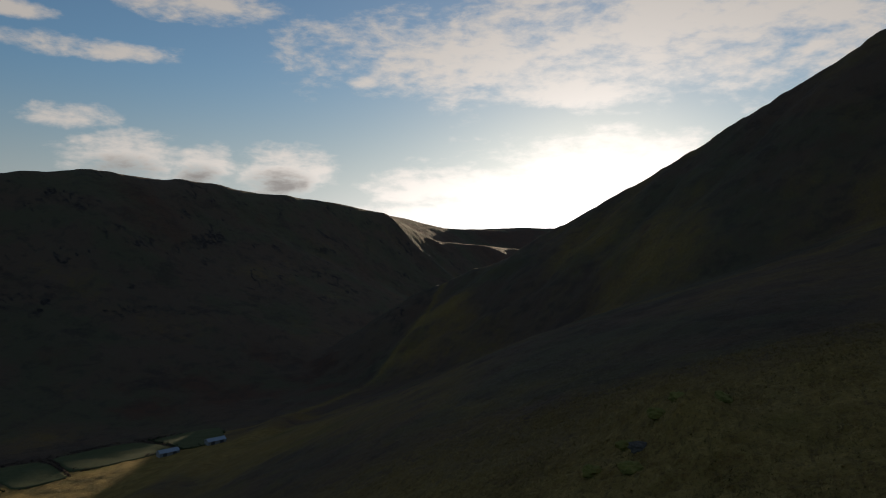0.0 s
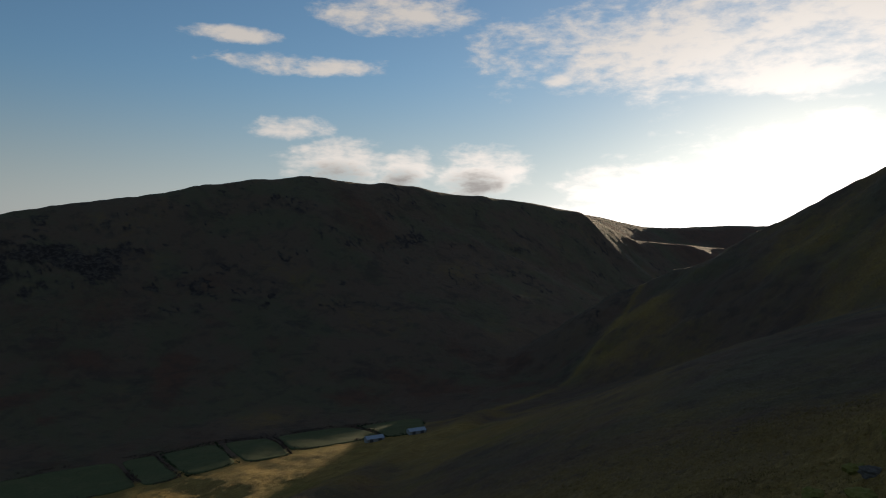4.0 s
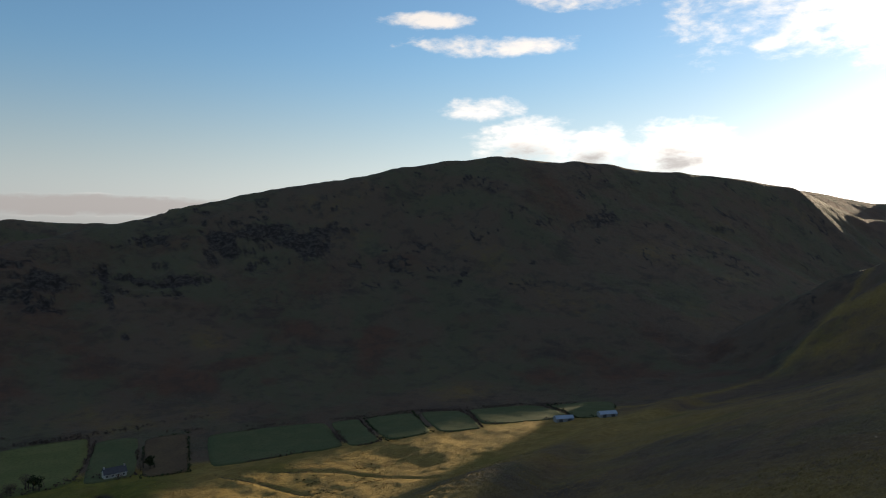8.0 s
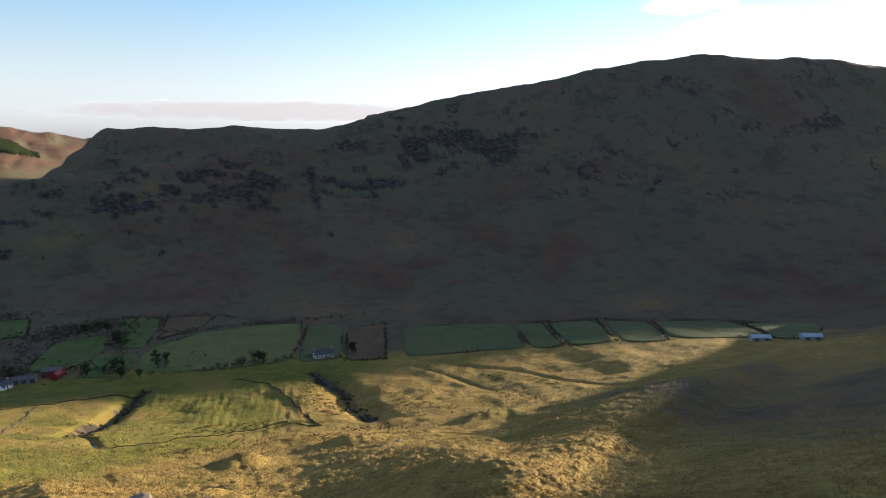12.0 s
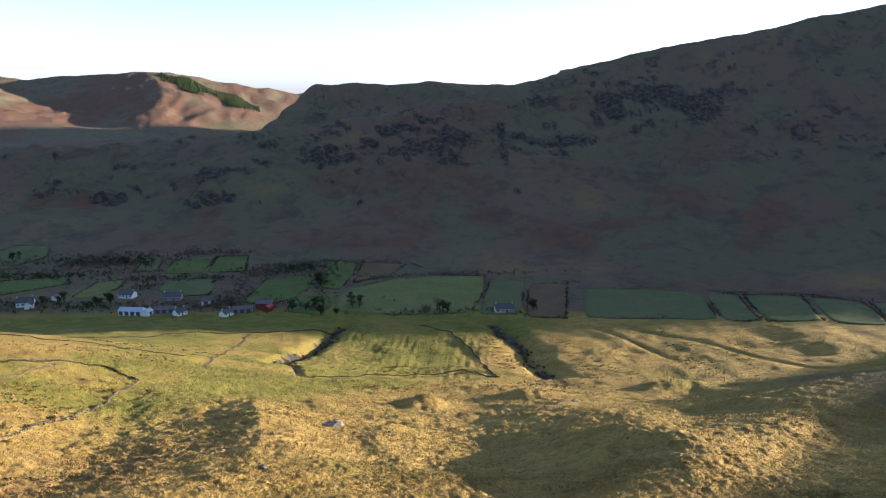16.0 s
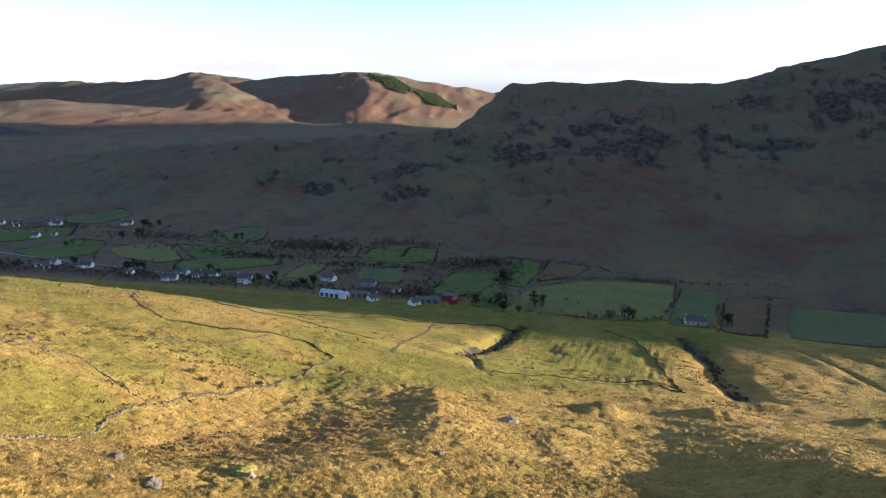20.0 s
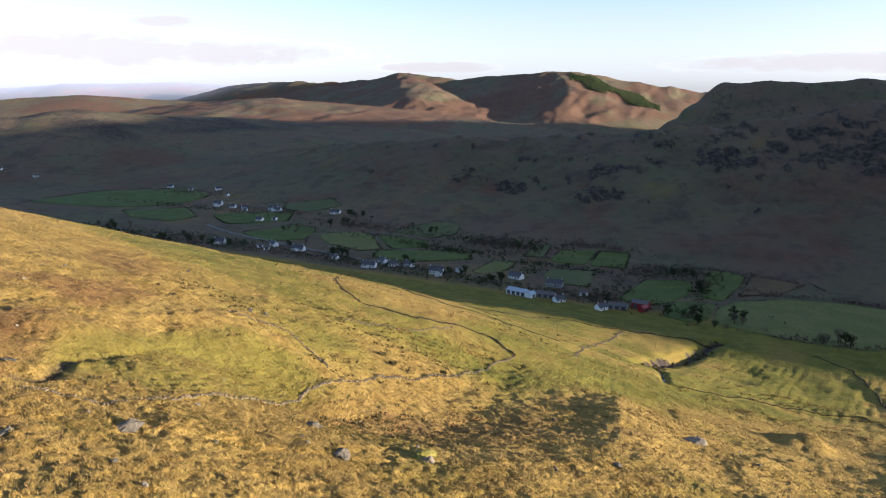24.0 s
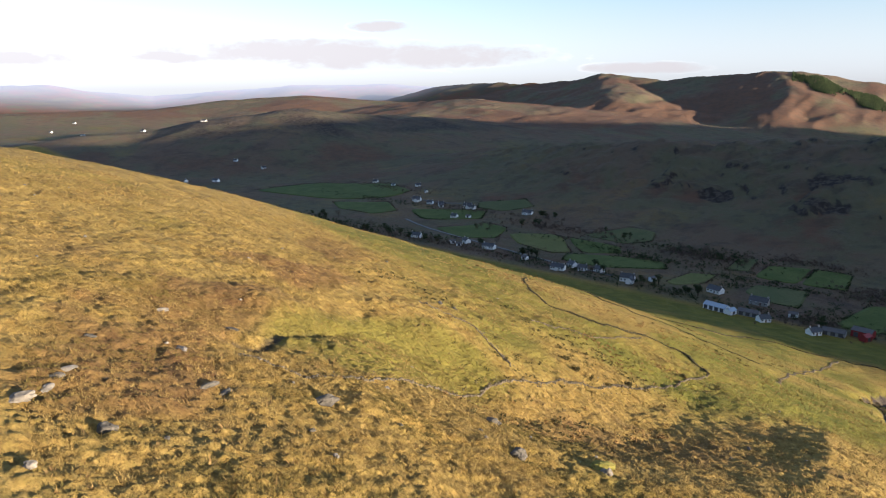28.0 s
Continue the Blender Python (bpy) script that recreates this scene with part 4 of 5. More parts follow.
HOUSES = [
    ("long", -419, 501), ("cottage", -452, 505), ("shed", -460, 494), ("long", -325, 480), ("cottage", -322, 497), ("cottage", -309, 493), ("cottage", -296, 498),
    ("double", -264, 488), ("shed", -367, 489), ("shed", -250, 502), ("long", -487, 652), ("double", -576, 646), ("cottage", -550, 593), ("shed", -535, 601),
    ("cottage", -615, 638), ("bungalow", -200, 505), ("dark", -165, 497), ("byre", -182, 464), ("dark_shed", -161, 467), ("cottage", -149, 460), ("shed", -138, 484),
    ("cottage", -117, 455), ("barn", -94, 473), ("dark_shed", -108, 464), ("dark", 71, 451), ("shed_long", 376, 340), ("shed_long", 345, 352), ("cottage", -746, 724),
    ("shed", -790, 714), ("cottage", -839, 720), ("shed", -699, 694), ("double", -664, 642), ("cottage", -634, 637), ("shed", -607, 630), ("long", -568, 642),
    ("long", -507, 489), ("shed", -448, 490), ("cottage", -1505, 783), ("long", -1598, 682), ("long", -1055, 562), ("cottage", -1174, 668), ("cottage", -1103, 682),
    ("long", -2751, 926), ("cottage", -2506, 768), ("cottage", -2339, 808), ("cottage", -1660, 920), ("cottage", -1080, 523), ("shed", -1723, 666),
]
pick = random.Random(7)
for kind, x, y in HOUSES:
    turn = pick.choice([-12, 8, 20, 35, 60, 80]) + pick.uniform(-8, 8)
    far = math.hypot(x, y) > 1400
    if kind == "long":
        house(x, y, 12 + pick.uniform(-8, 8), 12, 6.4, 2.6, 5.0, WHITE_WALL, SLATE, "long whitewashed farmhouse with a dark slate roof beside the road", 4, 2, porch=not far)
    elif kind == "cottage":
        house(x, y, turn, 7.6 if not far else 13, 5.6, 2.5, 4.7, WHITE_WALL, SLATE, "small whitewashed cottage with a dark slate roof", 2, 2)
    elif kind == "double":
        house(x, y, 15, 11, 6.4, 3.2, 6.0, WHITE_WALL, SLATE, "large white farmhouse with a slate roof and a gabled wing", 3, 2)
        house(x + 5, y - 5, 100, 6.5, 5, 2.8, 5.0, WHITE_WALL, SLATE, "white gabled outbuilding next to a farmhouse", 1, 0, name="outbuilding")
    elif kind == "bungalow":
        house(x, y, -14, 11, 6.6, 2.6, 5.0, WHITE_WALL, SLATE, "white bungalow with a black slate roof above the farmyard", 3, 1)
    elif kind == "dark":
        house(x, y, 3, 12.5, 6.6, 2.8, 5.4, GREY_WALL_M if x < 0 else CREAM_WALL, SLATE, "plain house with pale render and a broad dark slate roof", 3, 2)
    elif kind == "byre":
        shed(x, y, -8, 16, 7.5, 2.9, 4.8, WHITE_WALL, BLUE_TIN, "long white farm shed with a pale blue sheet-metal roof", "farm_shed", 4)
        shed(x + 11, y - 3, 78, 7, 5, 2.5, 4.2, WHITE_WALL, BLUE_TIN, "small white shed with a gabled end by the farmyard", "farm_shed", 1)
    elif kind == "barn":
        shed(x, y, -6, 11.5, 7.5, 3.8, 5.6, RED_TIN, DARK_TIN, "red sheet-metal hay barn with a dark grey roof", "red_barn", 2)
        shed(x + 3, y - 7, 70, 6, 4.5, 2.8, 4.2, RED_TIN, RED_TIN, "low red lean-to shed beside the hay barn", "farm_shed", 1)
    elif kind == "dark_shed":
        shed(x, y, 4, 13, 6, 2.5, 4.2, GREY_WALL_M, DARK_TIN, "long grey shed with a dark rusting sheet-metal roof", "farm_shed", 3)
    elif kind == "shed_long":
        shed(x, y, -22, 13, 6, 2.6, 4.2, GREY_WALL_M, BLUE_TIN, "long pale farm shed at the foot of the mountain", "farm_shed", 2)
    else:
        shed(x, y, turn, 5.5, 4, 2.3, 3.6, WHITE_WALL, DARK_TIN, "small whitewashed outhouse with a dark metal roof", "outhouse", 1)

# ---------------------------------------------------------------- trees, hedges and shrubs
def leaf_cloud(rng, blobs, count, size, flat=0.8):
    """Many small leaves or twig tips round a few centres: verts and faces."""
    verts, faces = [], []
    for i in range(count):
        cx, cy, cz, cr = blobs[rng.randrange(len(blobs))]
        d = Vector((rng.gauss(0, 1), rng.gauss(0, 1), rng.gauss(0, 1))).normalized() * cr * rng.uniform(0.35, 1.0) ** 0.5
        c = Vector((cx, cy, cz)) + Vector((d.x, d.y, d.z * flat))
        u = Vector((rng.gauss(0, 1), rng.gauss(0, 1), rng.gauss(0, 1))).normalized() * size * rng.uniform(0.6, 1.3)
        w = u.cross(Vector((rng.gauss(0, 1), rng.gauss(0, 1), rng.gauss(0, 1)))).normalized() * size * rng.uniform(0.35, 0.8)
        n = len(verts)
        verts += [c - u, c + w * 0.6, c + u, c - w]
        faces.append((n, n + 1, n + 2, n + 3))
    return verts, faces


def tube(verts, faces, a, b, ra, rb, sides=5):
    a, b = Vector(a), Vector(b)
    axis = (b - a).normalized()
    u = axis.orthogonal().normalized()
    w = axis.cross(u)
    n = len(verts)
    for p, r in ((a, ra), (b, rb)):
        for i in range(sides):
            t = 2 * math.pi * i / sides
            verts.append(p + (u * math.cos(t) + w * math.sin(t)) * r)
    for i in range(sides):
        j = (i + 1) % sides
        faces.append((n + i, n + j, n + sides + j, n + sides + i))


def build_tree(seed, tall, spread, leafy):
    rng = random.Random(seed)
    t = thing("tree", 0, 0, 0)
    v, f = [], []
    tube(v, f, (0, 0, -0.8), (0.1, 0, tall * 0.3), 0.035 * tall, 0.026 * tall, 7)
    tube(v, f, (0.1, 0, tall * 0.3), (0, 0.15, tall * 0.7), 0.026 * tall, 0.010 * tall, 6)
    blobs = [(0, 0, tall * 0.78, spread * 0.55), (0, 0, tall * 0.5, spread * 0.7)]
    limbs = []
    for i in range(8):
        a = i * 2.4 + rng.uniform(-0.4, 0.4)
        h = tall * rng.uniform(0.25, 0.5)
        tip = (math.cos(a) * spread * rng.uniform(0.5, 0.9), math.sin(a) * spread * rng.uniform(0.5, 0.9), tall * rng.uniform(0.3, 0.8))
        limbs.append(((0.05, 0.02, h), tip))
        blobs.append((tip[0] * 0.9, tip[1] * 0.9, tip[2], spread * rng.uniform(0.38, 0.58)))
    part("trunk", mesh("trunk", v, f, BARK, True), t)
    for a, b in limbs:
        lv, lf = [], []
        mid = (Vector(a) + Vector(b)) / 2 + Vector((0, 0, -0.25))
        tube(lv, lf, a, mid, 0.013 * tall, 0.009 * tall, 5)
        tube(lv, lf, mid, b, 0.009 * tall, 0.004 * tall, 4)
        part("limb", mesh("limb", lv, lf, BARK), t)
    lv, lf = leaf_cloud(rng, blobs, 460 if leafy else 420, 0.42 if leafy else 0.40)
    if not leafy:
        for k in range(0, len(lv), 4):
            c = (lv[k] + lv[k + 2]) / 2
            for q in (1, 3):
                lv[k + q] = c + (lv[k + q] - c) * 0.3
    part("crown", mesh("crown", lv, lf, LEAVES if leafy else TWIGS), t)
    return t


def build_shrub(seed, tall, wide, mat, name="shrub"):
    rng = random.Random(seed)
    t = thing(name, 0, 0, 0)
    v, f = [], []
    for i in range(6):
        a = i * 1.05
        tube(v, f, (0, 0, -0.4), (math.cos(a) * wide * 0.5, math.sin(a) * wide * 0.5, tall * 0.7), 0.05, 0.02, 4)
    part("stems", mesh("stems", v, f, BARK), t)
    blobs = [(rng.uniform(-1, 1) * wide * 0.5, rng.uniform(-1, 1) * wide * 0.5, tall * rng.uniform(0.35, 0.75), wide * rng.uniform(0.3, 0.45)) for _ in range(6)]
    lv, lf = leaf_cloud(rng, blobs, 220, 0.22)
    part("crown", mesh("crown", lv, lf, mat), t)
    return t


TREE_CLUMPS = [
    # x, y, how many, spread
    (-365, 498, 7, 12), (-448, 648, 6, 14), (-425, 512, 4, 16), (-300, 497, 5, 14), (-245, 494, 6, 16), (-210, 488, 4, 10), (-132, 484, 6, 10), (-112, 472, 3, 6),
    (-64, 468, 5, 12), (-48, 450, 3, 6), (-445, 603, 7, 20), (-262, 606, 7, 22), (-225, 588, 5, 14), (-78, 558, 5, 10), (-65, 532, 4, 9), (-27, 470, 5, 8),
    (25, 453, 6, 9), (88, 455, 4, 7), (-480, 487, 5, 12), (-350, 618, 6, 20), (-575, 478, 9, 24), (-520, 474, 6, 18), (-670, 492, 8, 26), (-480, 566, 5, 12),
]
tree_rng = random.Random(11)
TREE_KINDS = [build_tree(1, 7.5, 2.8, True), build_tree(2, 9.0, 3.2, False), build_tree(3, 6.0, 2.6, False), build_tree(4, 10.0, 2.4, True)]
TREE_LABELS = ["rounded dark evergreen tree among the farms", "tall bare winter tree with dark twigs", "low bare hawthorn tree in a hedge", "tall dark conifer-like shelter tree"]
spots = []
for cx, cy, count, spread in TREE_CLUMPS:
    for i in range(count):
        x, y = cx + tree_rng.uniform(-1, 1) * spread, cy + tree_rng.uniform(-1, 1) * spread * 0.5
        if all(math.hypot(x - hx, y - hy) > 7.5 for _, hx, hy in HOUSES):
            spots.append((x, y, tree_rng.randrange(4), tree_rng.uniform(0, 360), tree_rng.uniform(0.75, 1.2)))


def plant(kinds, labels, spots, category, group):
    placed = [False] * len(kinds)
    for x, y, k, turn, size in spots:
        m = pose(x, y, ground_at(x, y), 0, 0, turn)
        ob = copy_thing(kinds[k], m) if placed[k] else kinds[k]
        placed[k] = True
        ob.matrix_basis = m @ Matrix.Scale(size, 4)
        tagged(ob, labels[k], category, group)


plant(TREE_KINDS, TREE_LABELS, spots, "tree", "trees of the glen")

SHRUB_KINDS = [build_shrub(21, 1.9, 1.7, GORSE), build_shrub(22, 1.4, 2.1, GORSE), build_shrub(23, 2.3, 1.6, TWIGS)]
SHRUB_LABELS = ["dark gorse bush on rough grass", "low spreading dark gorse bush", "leafless brown willow bush by the stream"]
spots = []
for line, count, spread in ((STREAM[:6], 46, 5.0), (RAVINE, 40, 5.0)):
    for i in range(count):
        k = tree_rng.uniform(0, len(line) - 1.001)
        a, b = line[int(k)], line[int(k) + 1]
        x, y = a[0] + (b[0] - a[0]) * (k % 1) + tree_rng.gauss(0, spread * 0.5), a[1] + (b[1] - a[1]) * (k % 1) + tree_rng.gauss(0, spread * 0.4)
        spots.append((x, y, tree_rng.randrange(3), tree_rng.uniform(0, 360), tree_rng.uniform(0.5, 1.1)))
for x, y in ((-186, 257), (-180, 262), (-296, 300), (-183, 205), (-82, 137), (-79, 140), (-85, 135), (-81, 186), (-79, 150), (-72, 189), (-90, 138), (-230, 330), (-236, 334)):
    spots.append((x, y, tree_rng.randrange(2), tree_rng.uniform(0, 360), tree_rng.uniform(0.5, 0.9)))
plant(SHRUB_KINDS, SHRUB_LABELS, spots, "bush", "bushes on the hillside")


def heather(name, cx, cy, wide, deep, turn, count, seed, label):
    """Low dark tufts of heather and rushes in a patch of wet ground, lying in rows along the slope."""
    rng = random.Random(seed)
    c, sn = math.cos(radians(turn)), math.sin(radians(turn))
    spots = [(rng.gauss(0, 1) * wide, rng.gauss(0, 1) * deep) for _ in range(count)]
    xs, ys = np.array([cx + u * c - v * sn for u, v in spots]), np.array([cy + u * sn + v * c for u, v in spots])
    verts, faces = [], []
    for x, y, z in zip(xs, ys, ground_z(xs, ys)):
        h = rng.uniform(0.35, 0.9)
        blobs = [(x + rng.gauss(0, 0.9), y + rng.gauss(0, 0.35), z + h * 0.3, h * 0.7) for _ in range(3)]
        v, f = leaf_cloud(rng, blobs, 26, 0.24, 0.6)
        k = len(verts)
        verts += v
        faces += [tuple(q + k for q in face) for face in f]
    return tagged(new(name, mesh(name, verts, faces, GORSE if seed % 2 else RUSH)), label, "heather", kind="stuff")


DARK_TUFTS = "dark tufts of heather and gorse in wet ground on the hillside"
RUSH_TUFTS = "reddish-brown tufts of rushes in wet pasture"
for i, (cx, cy, w, d, turn, n) in enumerate([(-97, 168, 9, 5, 0, 46), (-92, 158, 10, 6, 0, 60), (-86, 184, 4, 5, 0, 26), (-104, 150, 9, 5, 0, 40), (-118, 222, 14, 6, 0, 34), (-100, 244, 9, 5, 0, 24), (-150, 205, 16, 5, 0, 40),
                                             (-128, 120, 10, 6, 20, 36), (52, 372, 5, 22, 0, 70), (58, 340, 5, 18, 0, 60), (8, 318, 22, 3, 10, 60), (-4, 300, 16, 3, 10, 40), (90, 360, 6, 22, 0, 46), (96, 318, 8, 12, 0, 40),
                                             (30, 262, 24, 4, 0, 54), (58, 276, 12, 4, 0, 40), (-14, 252, 12, 4, 0, 36), (-120, 290, 26, 5, 0, 40), (-190, 250, 22, 6, 0, 40), (-66, 98, 5, 12, 0, 40), (-62, 118, 4, 10, 0, 30),
                                             (150, 330, 5, 26, -12, 50), (182, 335, 5, 28, -20, 50), (-88, 106, 8, 10, 0, 30), (-70, 86, 5, 6, 0, 24)]):
    heather("heather" if i % 2 else "rush_tufts", cx, cy, w, d, turn, n, 500 + i, DARK_TUFTS if i % 2 else RUSH_TUFTS)


def hedge(outline, seed):
    """A ragged hawthorn hedge along a line."""
    rng = random.Random(seed)
    verts, faces = [], []
    for (ax, ay), (bx, by) in zip(outline[:-1], outline[1:]):
        n = max(2, int(math.hypot(bx - ax, by - ay) / 1.6))
        t = (np.arange(n) + 0.5) / n
        xs, ys = ax + (bx - ax) * t, ay + (by - ay) * t
        zs = ground_z(xs, ys)
        for x, y, z, gaps in zip(xs, ys, zs, fbm(xs, ys, 22, 2, 7)):
            if gaps + rng.uniform(-0.25, 0.25) < 0.0:
                continue
            h = rng.uniform(0.5, 1.4) if rng.random() < 0.85 else rng.uniform(1.6, 3.2)
            v, f = leaf_cloud(rng, [(x + rng.gauss(0, 0.4), y + rng.gauss(0, 0.4), z + h * 0.45, h * 0.8)], 18, 0.5)
            k = len(verts)
            verts += v
            faces += [tuple(q + k for q in face) for face in f]
    return mesh("hedge", verts, faces, LEAVES if seed % 3 == 0 else TWIGS)


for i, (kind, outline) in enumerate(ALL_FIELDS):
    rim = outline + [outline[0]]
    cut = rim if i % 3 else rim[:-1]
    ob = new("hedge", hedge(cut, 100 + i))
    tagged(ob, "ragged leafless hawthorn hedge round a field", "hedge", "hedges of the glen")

for i, line in enumerate([[(-36, 531), (-4, 541), (33, 548), (69, 545), (99, 530), (130, 520), (185, 501), (225, 486)], [(225, 486), (288, 467), (318, 446), (381, 419), (435, 392)], [(-66, 592), (-34, 588), (8, 580), (33, 548)]]):
    tagged(new("hedge", hedge(line, 203 + 3 * i)), "dark thorn hedge along the foot of the mountain", "hedge", "hedges of the glen")

# scrub woods at the foot of the mountain: too many to count
def scrub(name, cx, cy, wide, deep, count, seed, label):
    rng = random.Random(seed)
    xs = np.array([cx + rng.gauss(0, 1) * wide for _ in range(count)])
    ys = np.array([cy + rng.gauss(0, 1) * deep for _ in range(count)])
    zs = ground_z(xs, ys)
    verts, faces = [], []
    for x, y, z in zip(xs, ys, zs):
        h = rng.uniform(1.0, 3.8)
        v, f = leaf_cloud(rng, [(x, y, z + h * 0.5, h * 0.6), (x + h * 0.3, y, z + h * 0.35, h * 0.45)], 18, 0.5)
        k = len(verts)
        verts += v
        faces += [tuple(q + k for q in face) for face in f]
    ob = new(name, mesh(name, verts, faces, TWIGS if seed % 2 else LEAVES))
    return tagged(ob, label, "scrub wood", kind="stuff")


for i, (cx, cy, w, d, n) in enumerate([(-262, 612, 40, 9, 260), (-90, 577, 22, 6, 150), (-62, 545, 5, 16, 90), (-420, 615, 45, 8, 260), (-640, 482, 70, 8, 330), (-760, 700, 60, 10, 180), (-210, 482, 80, 6, 300), (20, 455, 30, 4, 70), (-330, 492, 50, 5, 160), (-130, 478, 26, 8, 120), (-300, 575, 60, 5, 160), (-430, 488, 60, 5, 220), (-520, 500, 50, 6, 160), (-560, 640, 60, 6, 140), (-180, 555, 50, 4, 120), (30, 545, 60, 3, 120), (-690, 620, 60, 6, 130),
                                         (-257, 599, 22, 9, 220), (-289, 568, 22, 4, 110), (-112, 562, 10, 8, 110), (-87, 575, 12, 9, 120), (-173, 622, 22, 6, 150), (-125, 500, 6, 16, 60), (-60, 480, 4, 14, 50), (-200, 540, 6, 14, 70)]):
    scrub("scrub", cx, cy, w, d, n, 300 + i, "dark leafless scrub and hedgerow trees at the foot of the hill")

# a conifer plantation on the far ridge: too many to count
def plantation(count, seed):
    rng = np.random.RandomState(seed)
    a = np.radians(rng.uniform(10.8, 17.8, count * 2))
    middle = 2905 - (17.6 - np.degrees(a)) * 27
    d = middle + rng.uniform(-1, 1, count * 2) * 100
    keep = np.abs(d - middle) < 62 + 40 * np.sin(np.degrees(a) * 2.1) + 12 * rng.randn(count * 2)
    x, y = (-d * np.sin(a))[keep][:count], (d * np.cos(a))[keep][:count]
    z = ground_z(x, y)
    n = len(x)
    tall, wide = rng.uniform(6, 11, n), rng.uniform(2.0, 3.4, n)
    sides = 6
    verts = np.empty((n, sides + 1, 3), np.float32)
    for k in range(sides):
        t = 2 * np.pi * k / sides + rng.uniform(-0.3, 0.3, n)
        q = wide * rng.uniform(0.7, 1.2, n)
        verts[:, k] = np.stack([x + q * np.cos(t), y + q * np.sin(t), z + rng.uniform(-0.5, 1.5, n)], -1)
    verts[:, sides] = np.stack([x, y, z + tall], -1)
    base = np.arange(n)[:, None] * (sides + 1)
    tris = np.concatenate([np.stack([base[:, 0] + k, base[:, 0] + (k + 1) % sides, base[:, 0] + sides], -1) for k in range(sides)])
    ob = sheet("conifer_plantation", verts.reshape(-1, 3), tris, LEAVES, False)
    return tagged(ob, "dark green conifer plantation on a distant ridge", "plantation", kind="stuff")


plantation(2600, 9)

# ---------------------------------------------------------------- dry-stone walls
def stone_block(rng, verts, faces, c, size):
    n = len(verts)
    turn = rng.uniform(0, math.pi)
    cs, sn = math.cos(turn), math.sin(turn)
    for sz in (-1, 1):
        for sx, sy in ((-1, -1), (1, -1), (1, 1), (-1, 1)):
            k = size * rng.uniform(0.75, 1.1) * (0.8 if sz > 0 else 1.0)
            x, y = sx * k, sy * k * 0.75
            verts.append((c[0] + x * cs - y * sn, c[1] + x * sn + y * cs, c[2] + sz * size * rng.uniform(0.55, 0.8)))
    faces += [(n + 3, n + 2, n + 1, n), (n + 4, n + 5, n + 6, n + 7), (n, n + 1, n + 5, n + 4), (n + 1, n + 2, n + 6, n + 5), (n + 2, n + 3, n + 7, n + 6), (n + 3, n, n + 4, n + 7)]


def stone_wall(line, tall, size, mat, seed, label, keep=1.0):
    rng = random.Random(seed)
    pts = np.array(line, float)
    run = np.concatenate([[0], np.cumsum(np.hypot(*np.diff(pts, axis=0).T))])
    at = np.arange(0, run[-1], size * 1.7)
    x, y = np.interp(at, run, pts[:, 0]) + 0.5 * np.sin(at * 0.31), np.interp(at, run, pts[:, 1]) + 0.5 * np.cos(at * 0.23)
    z = ground_z(x, y)
    verts, faces = [], []
    worn = fbm(x, y, 9, 2, seed)
    for i in range(len(x)):
        fallen = worn[i]
        rows = max(1, int((tall * (0.75 + 0.5 * fallen)) / (size * 1.1)))
        if rng.random() > keep:
            rows = 1
        for r in range(rows):
            for k in (-1, 1):
                stone_block(rng, verts, faces, (x[i] + rng.gauss(0, 0.12) + k * size * 0.5, y[i] + rng.gauss(0, 0.12), z[i] + size * (0.3 + r * 1.1)), size * rng.uniform(0.7, 1.15))
        if rng.random() < 0.3:
            ox, oy = x[i] + rng.gauss(0, 1.2), y[i] + rng.gauss(0, 1.2)
            stone_block(rng, verts, faces, (ox, oy, ground_at(ox, oy) + size * 0.2), size * rng.uniform(0.5, 1.0))
    ob = new("stone_wall", mesh("stone_wall", verts, faces, mat))
    return tagged(ob, label, "stone wall", "dry-stone walls on the hillside")


GREY = "tumbledown grey dry-stone wall crossing the grassy hillside"
DARK = "low dark moss-grown stone wall across the pasture"
stone_wall([(-79, 199), (-79, 180), (-78, 160), (-79, 140)], 0.7, 0.2, WALL_STONES, 1, GREY, 0.6)
stone_wall([(-79, 140), (-81, 120), (-81, 98), (-77, 77), (-75, 62), (-77, 53), (-86, 48)], 0.55, 0.2, WALL_STONES, 2, GREY, 0.5)
stone_wall([(-128, 184), (-111, 191), (-102, 204), (-93, 210), (-79, 200)], 0.72, 0.24, DARK_STONES, 3, DARK)
stone_wall([(-129, 184), (-150, 200), (-168, 225)], 0.66, 0.24, DARK_STONES, 4, DARK)
stone_wall([(13, 421), (31, 400), (40, 356), (44, 293)], 0.78, 0.26, DARK_STONES, 5, DARK)
stone_wall([(-87, 389), (-80, 294), (-71, 239)], 0.60, 0.24, WALL_STONES, 6, GREY, 0.6)
stone_wall([(-180, 325), (-139, 331), (-132, 382), (-88, 393), (-40, 408)], 0.72, 0.26, DARK_STONES, 7, DARK)
stone_wall([(-35, 262), (-10, 290), (30, 311), (44, 293)], 0.54, 0.24, DARK_STONES, 8, DARK, 0.6)
stone_wall([(-86, 110), (-100, 116), (-112, 108)], 0.48, 0.20, WALL_STONES, 9, GREY, 0.5)
stone_wall([(-110, 150), (-104, 172), (-102, 200)], 0.54, 0.22, WALL_STONES, 10, GREY, 0.5)
stone_wall([(-206, 300), (-160, 262), (-130, 250), (-84, 262)], 0.60, 0.24, DARK_STONES, 12, DARK, 0.7)

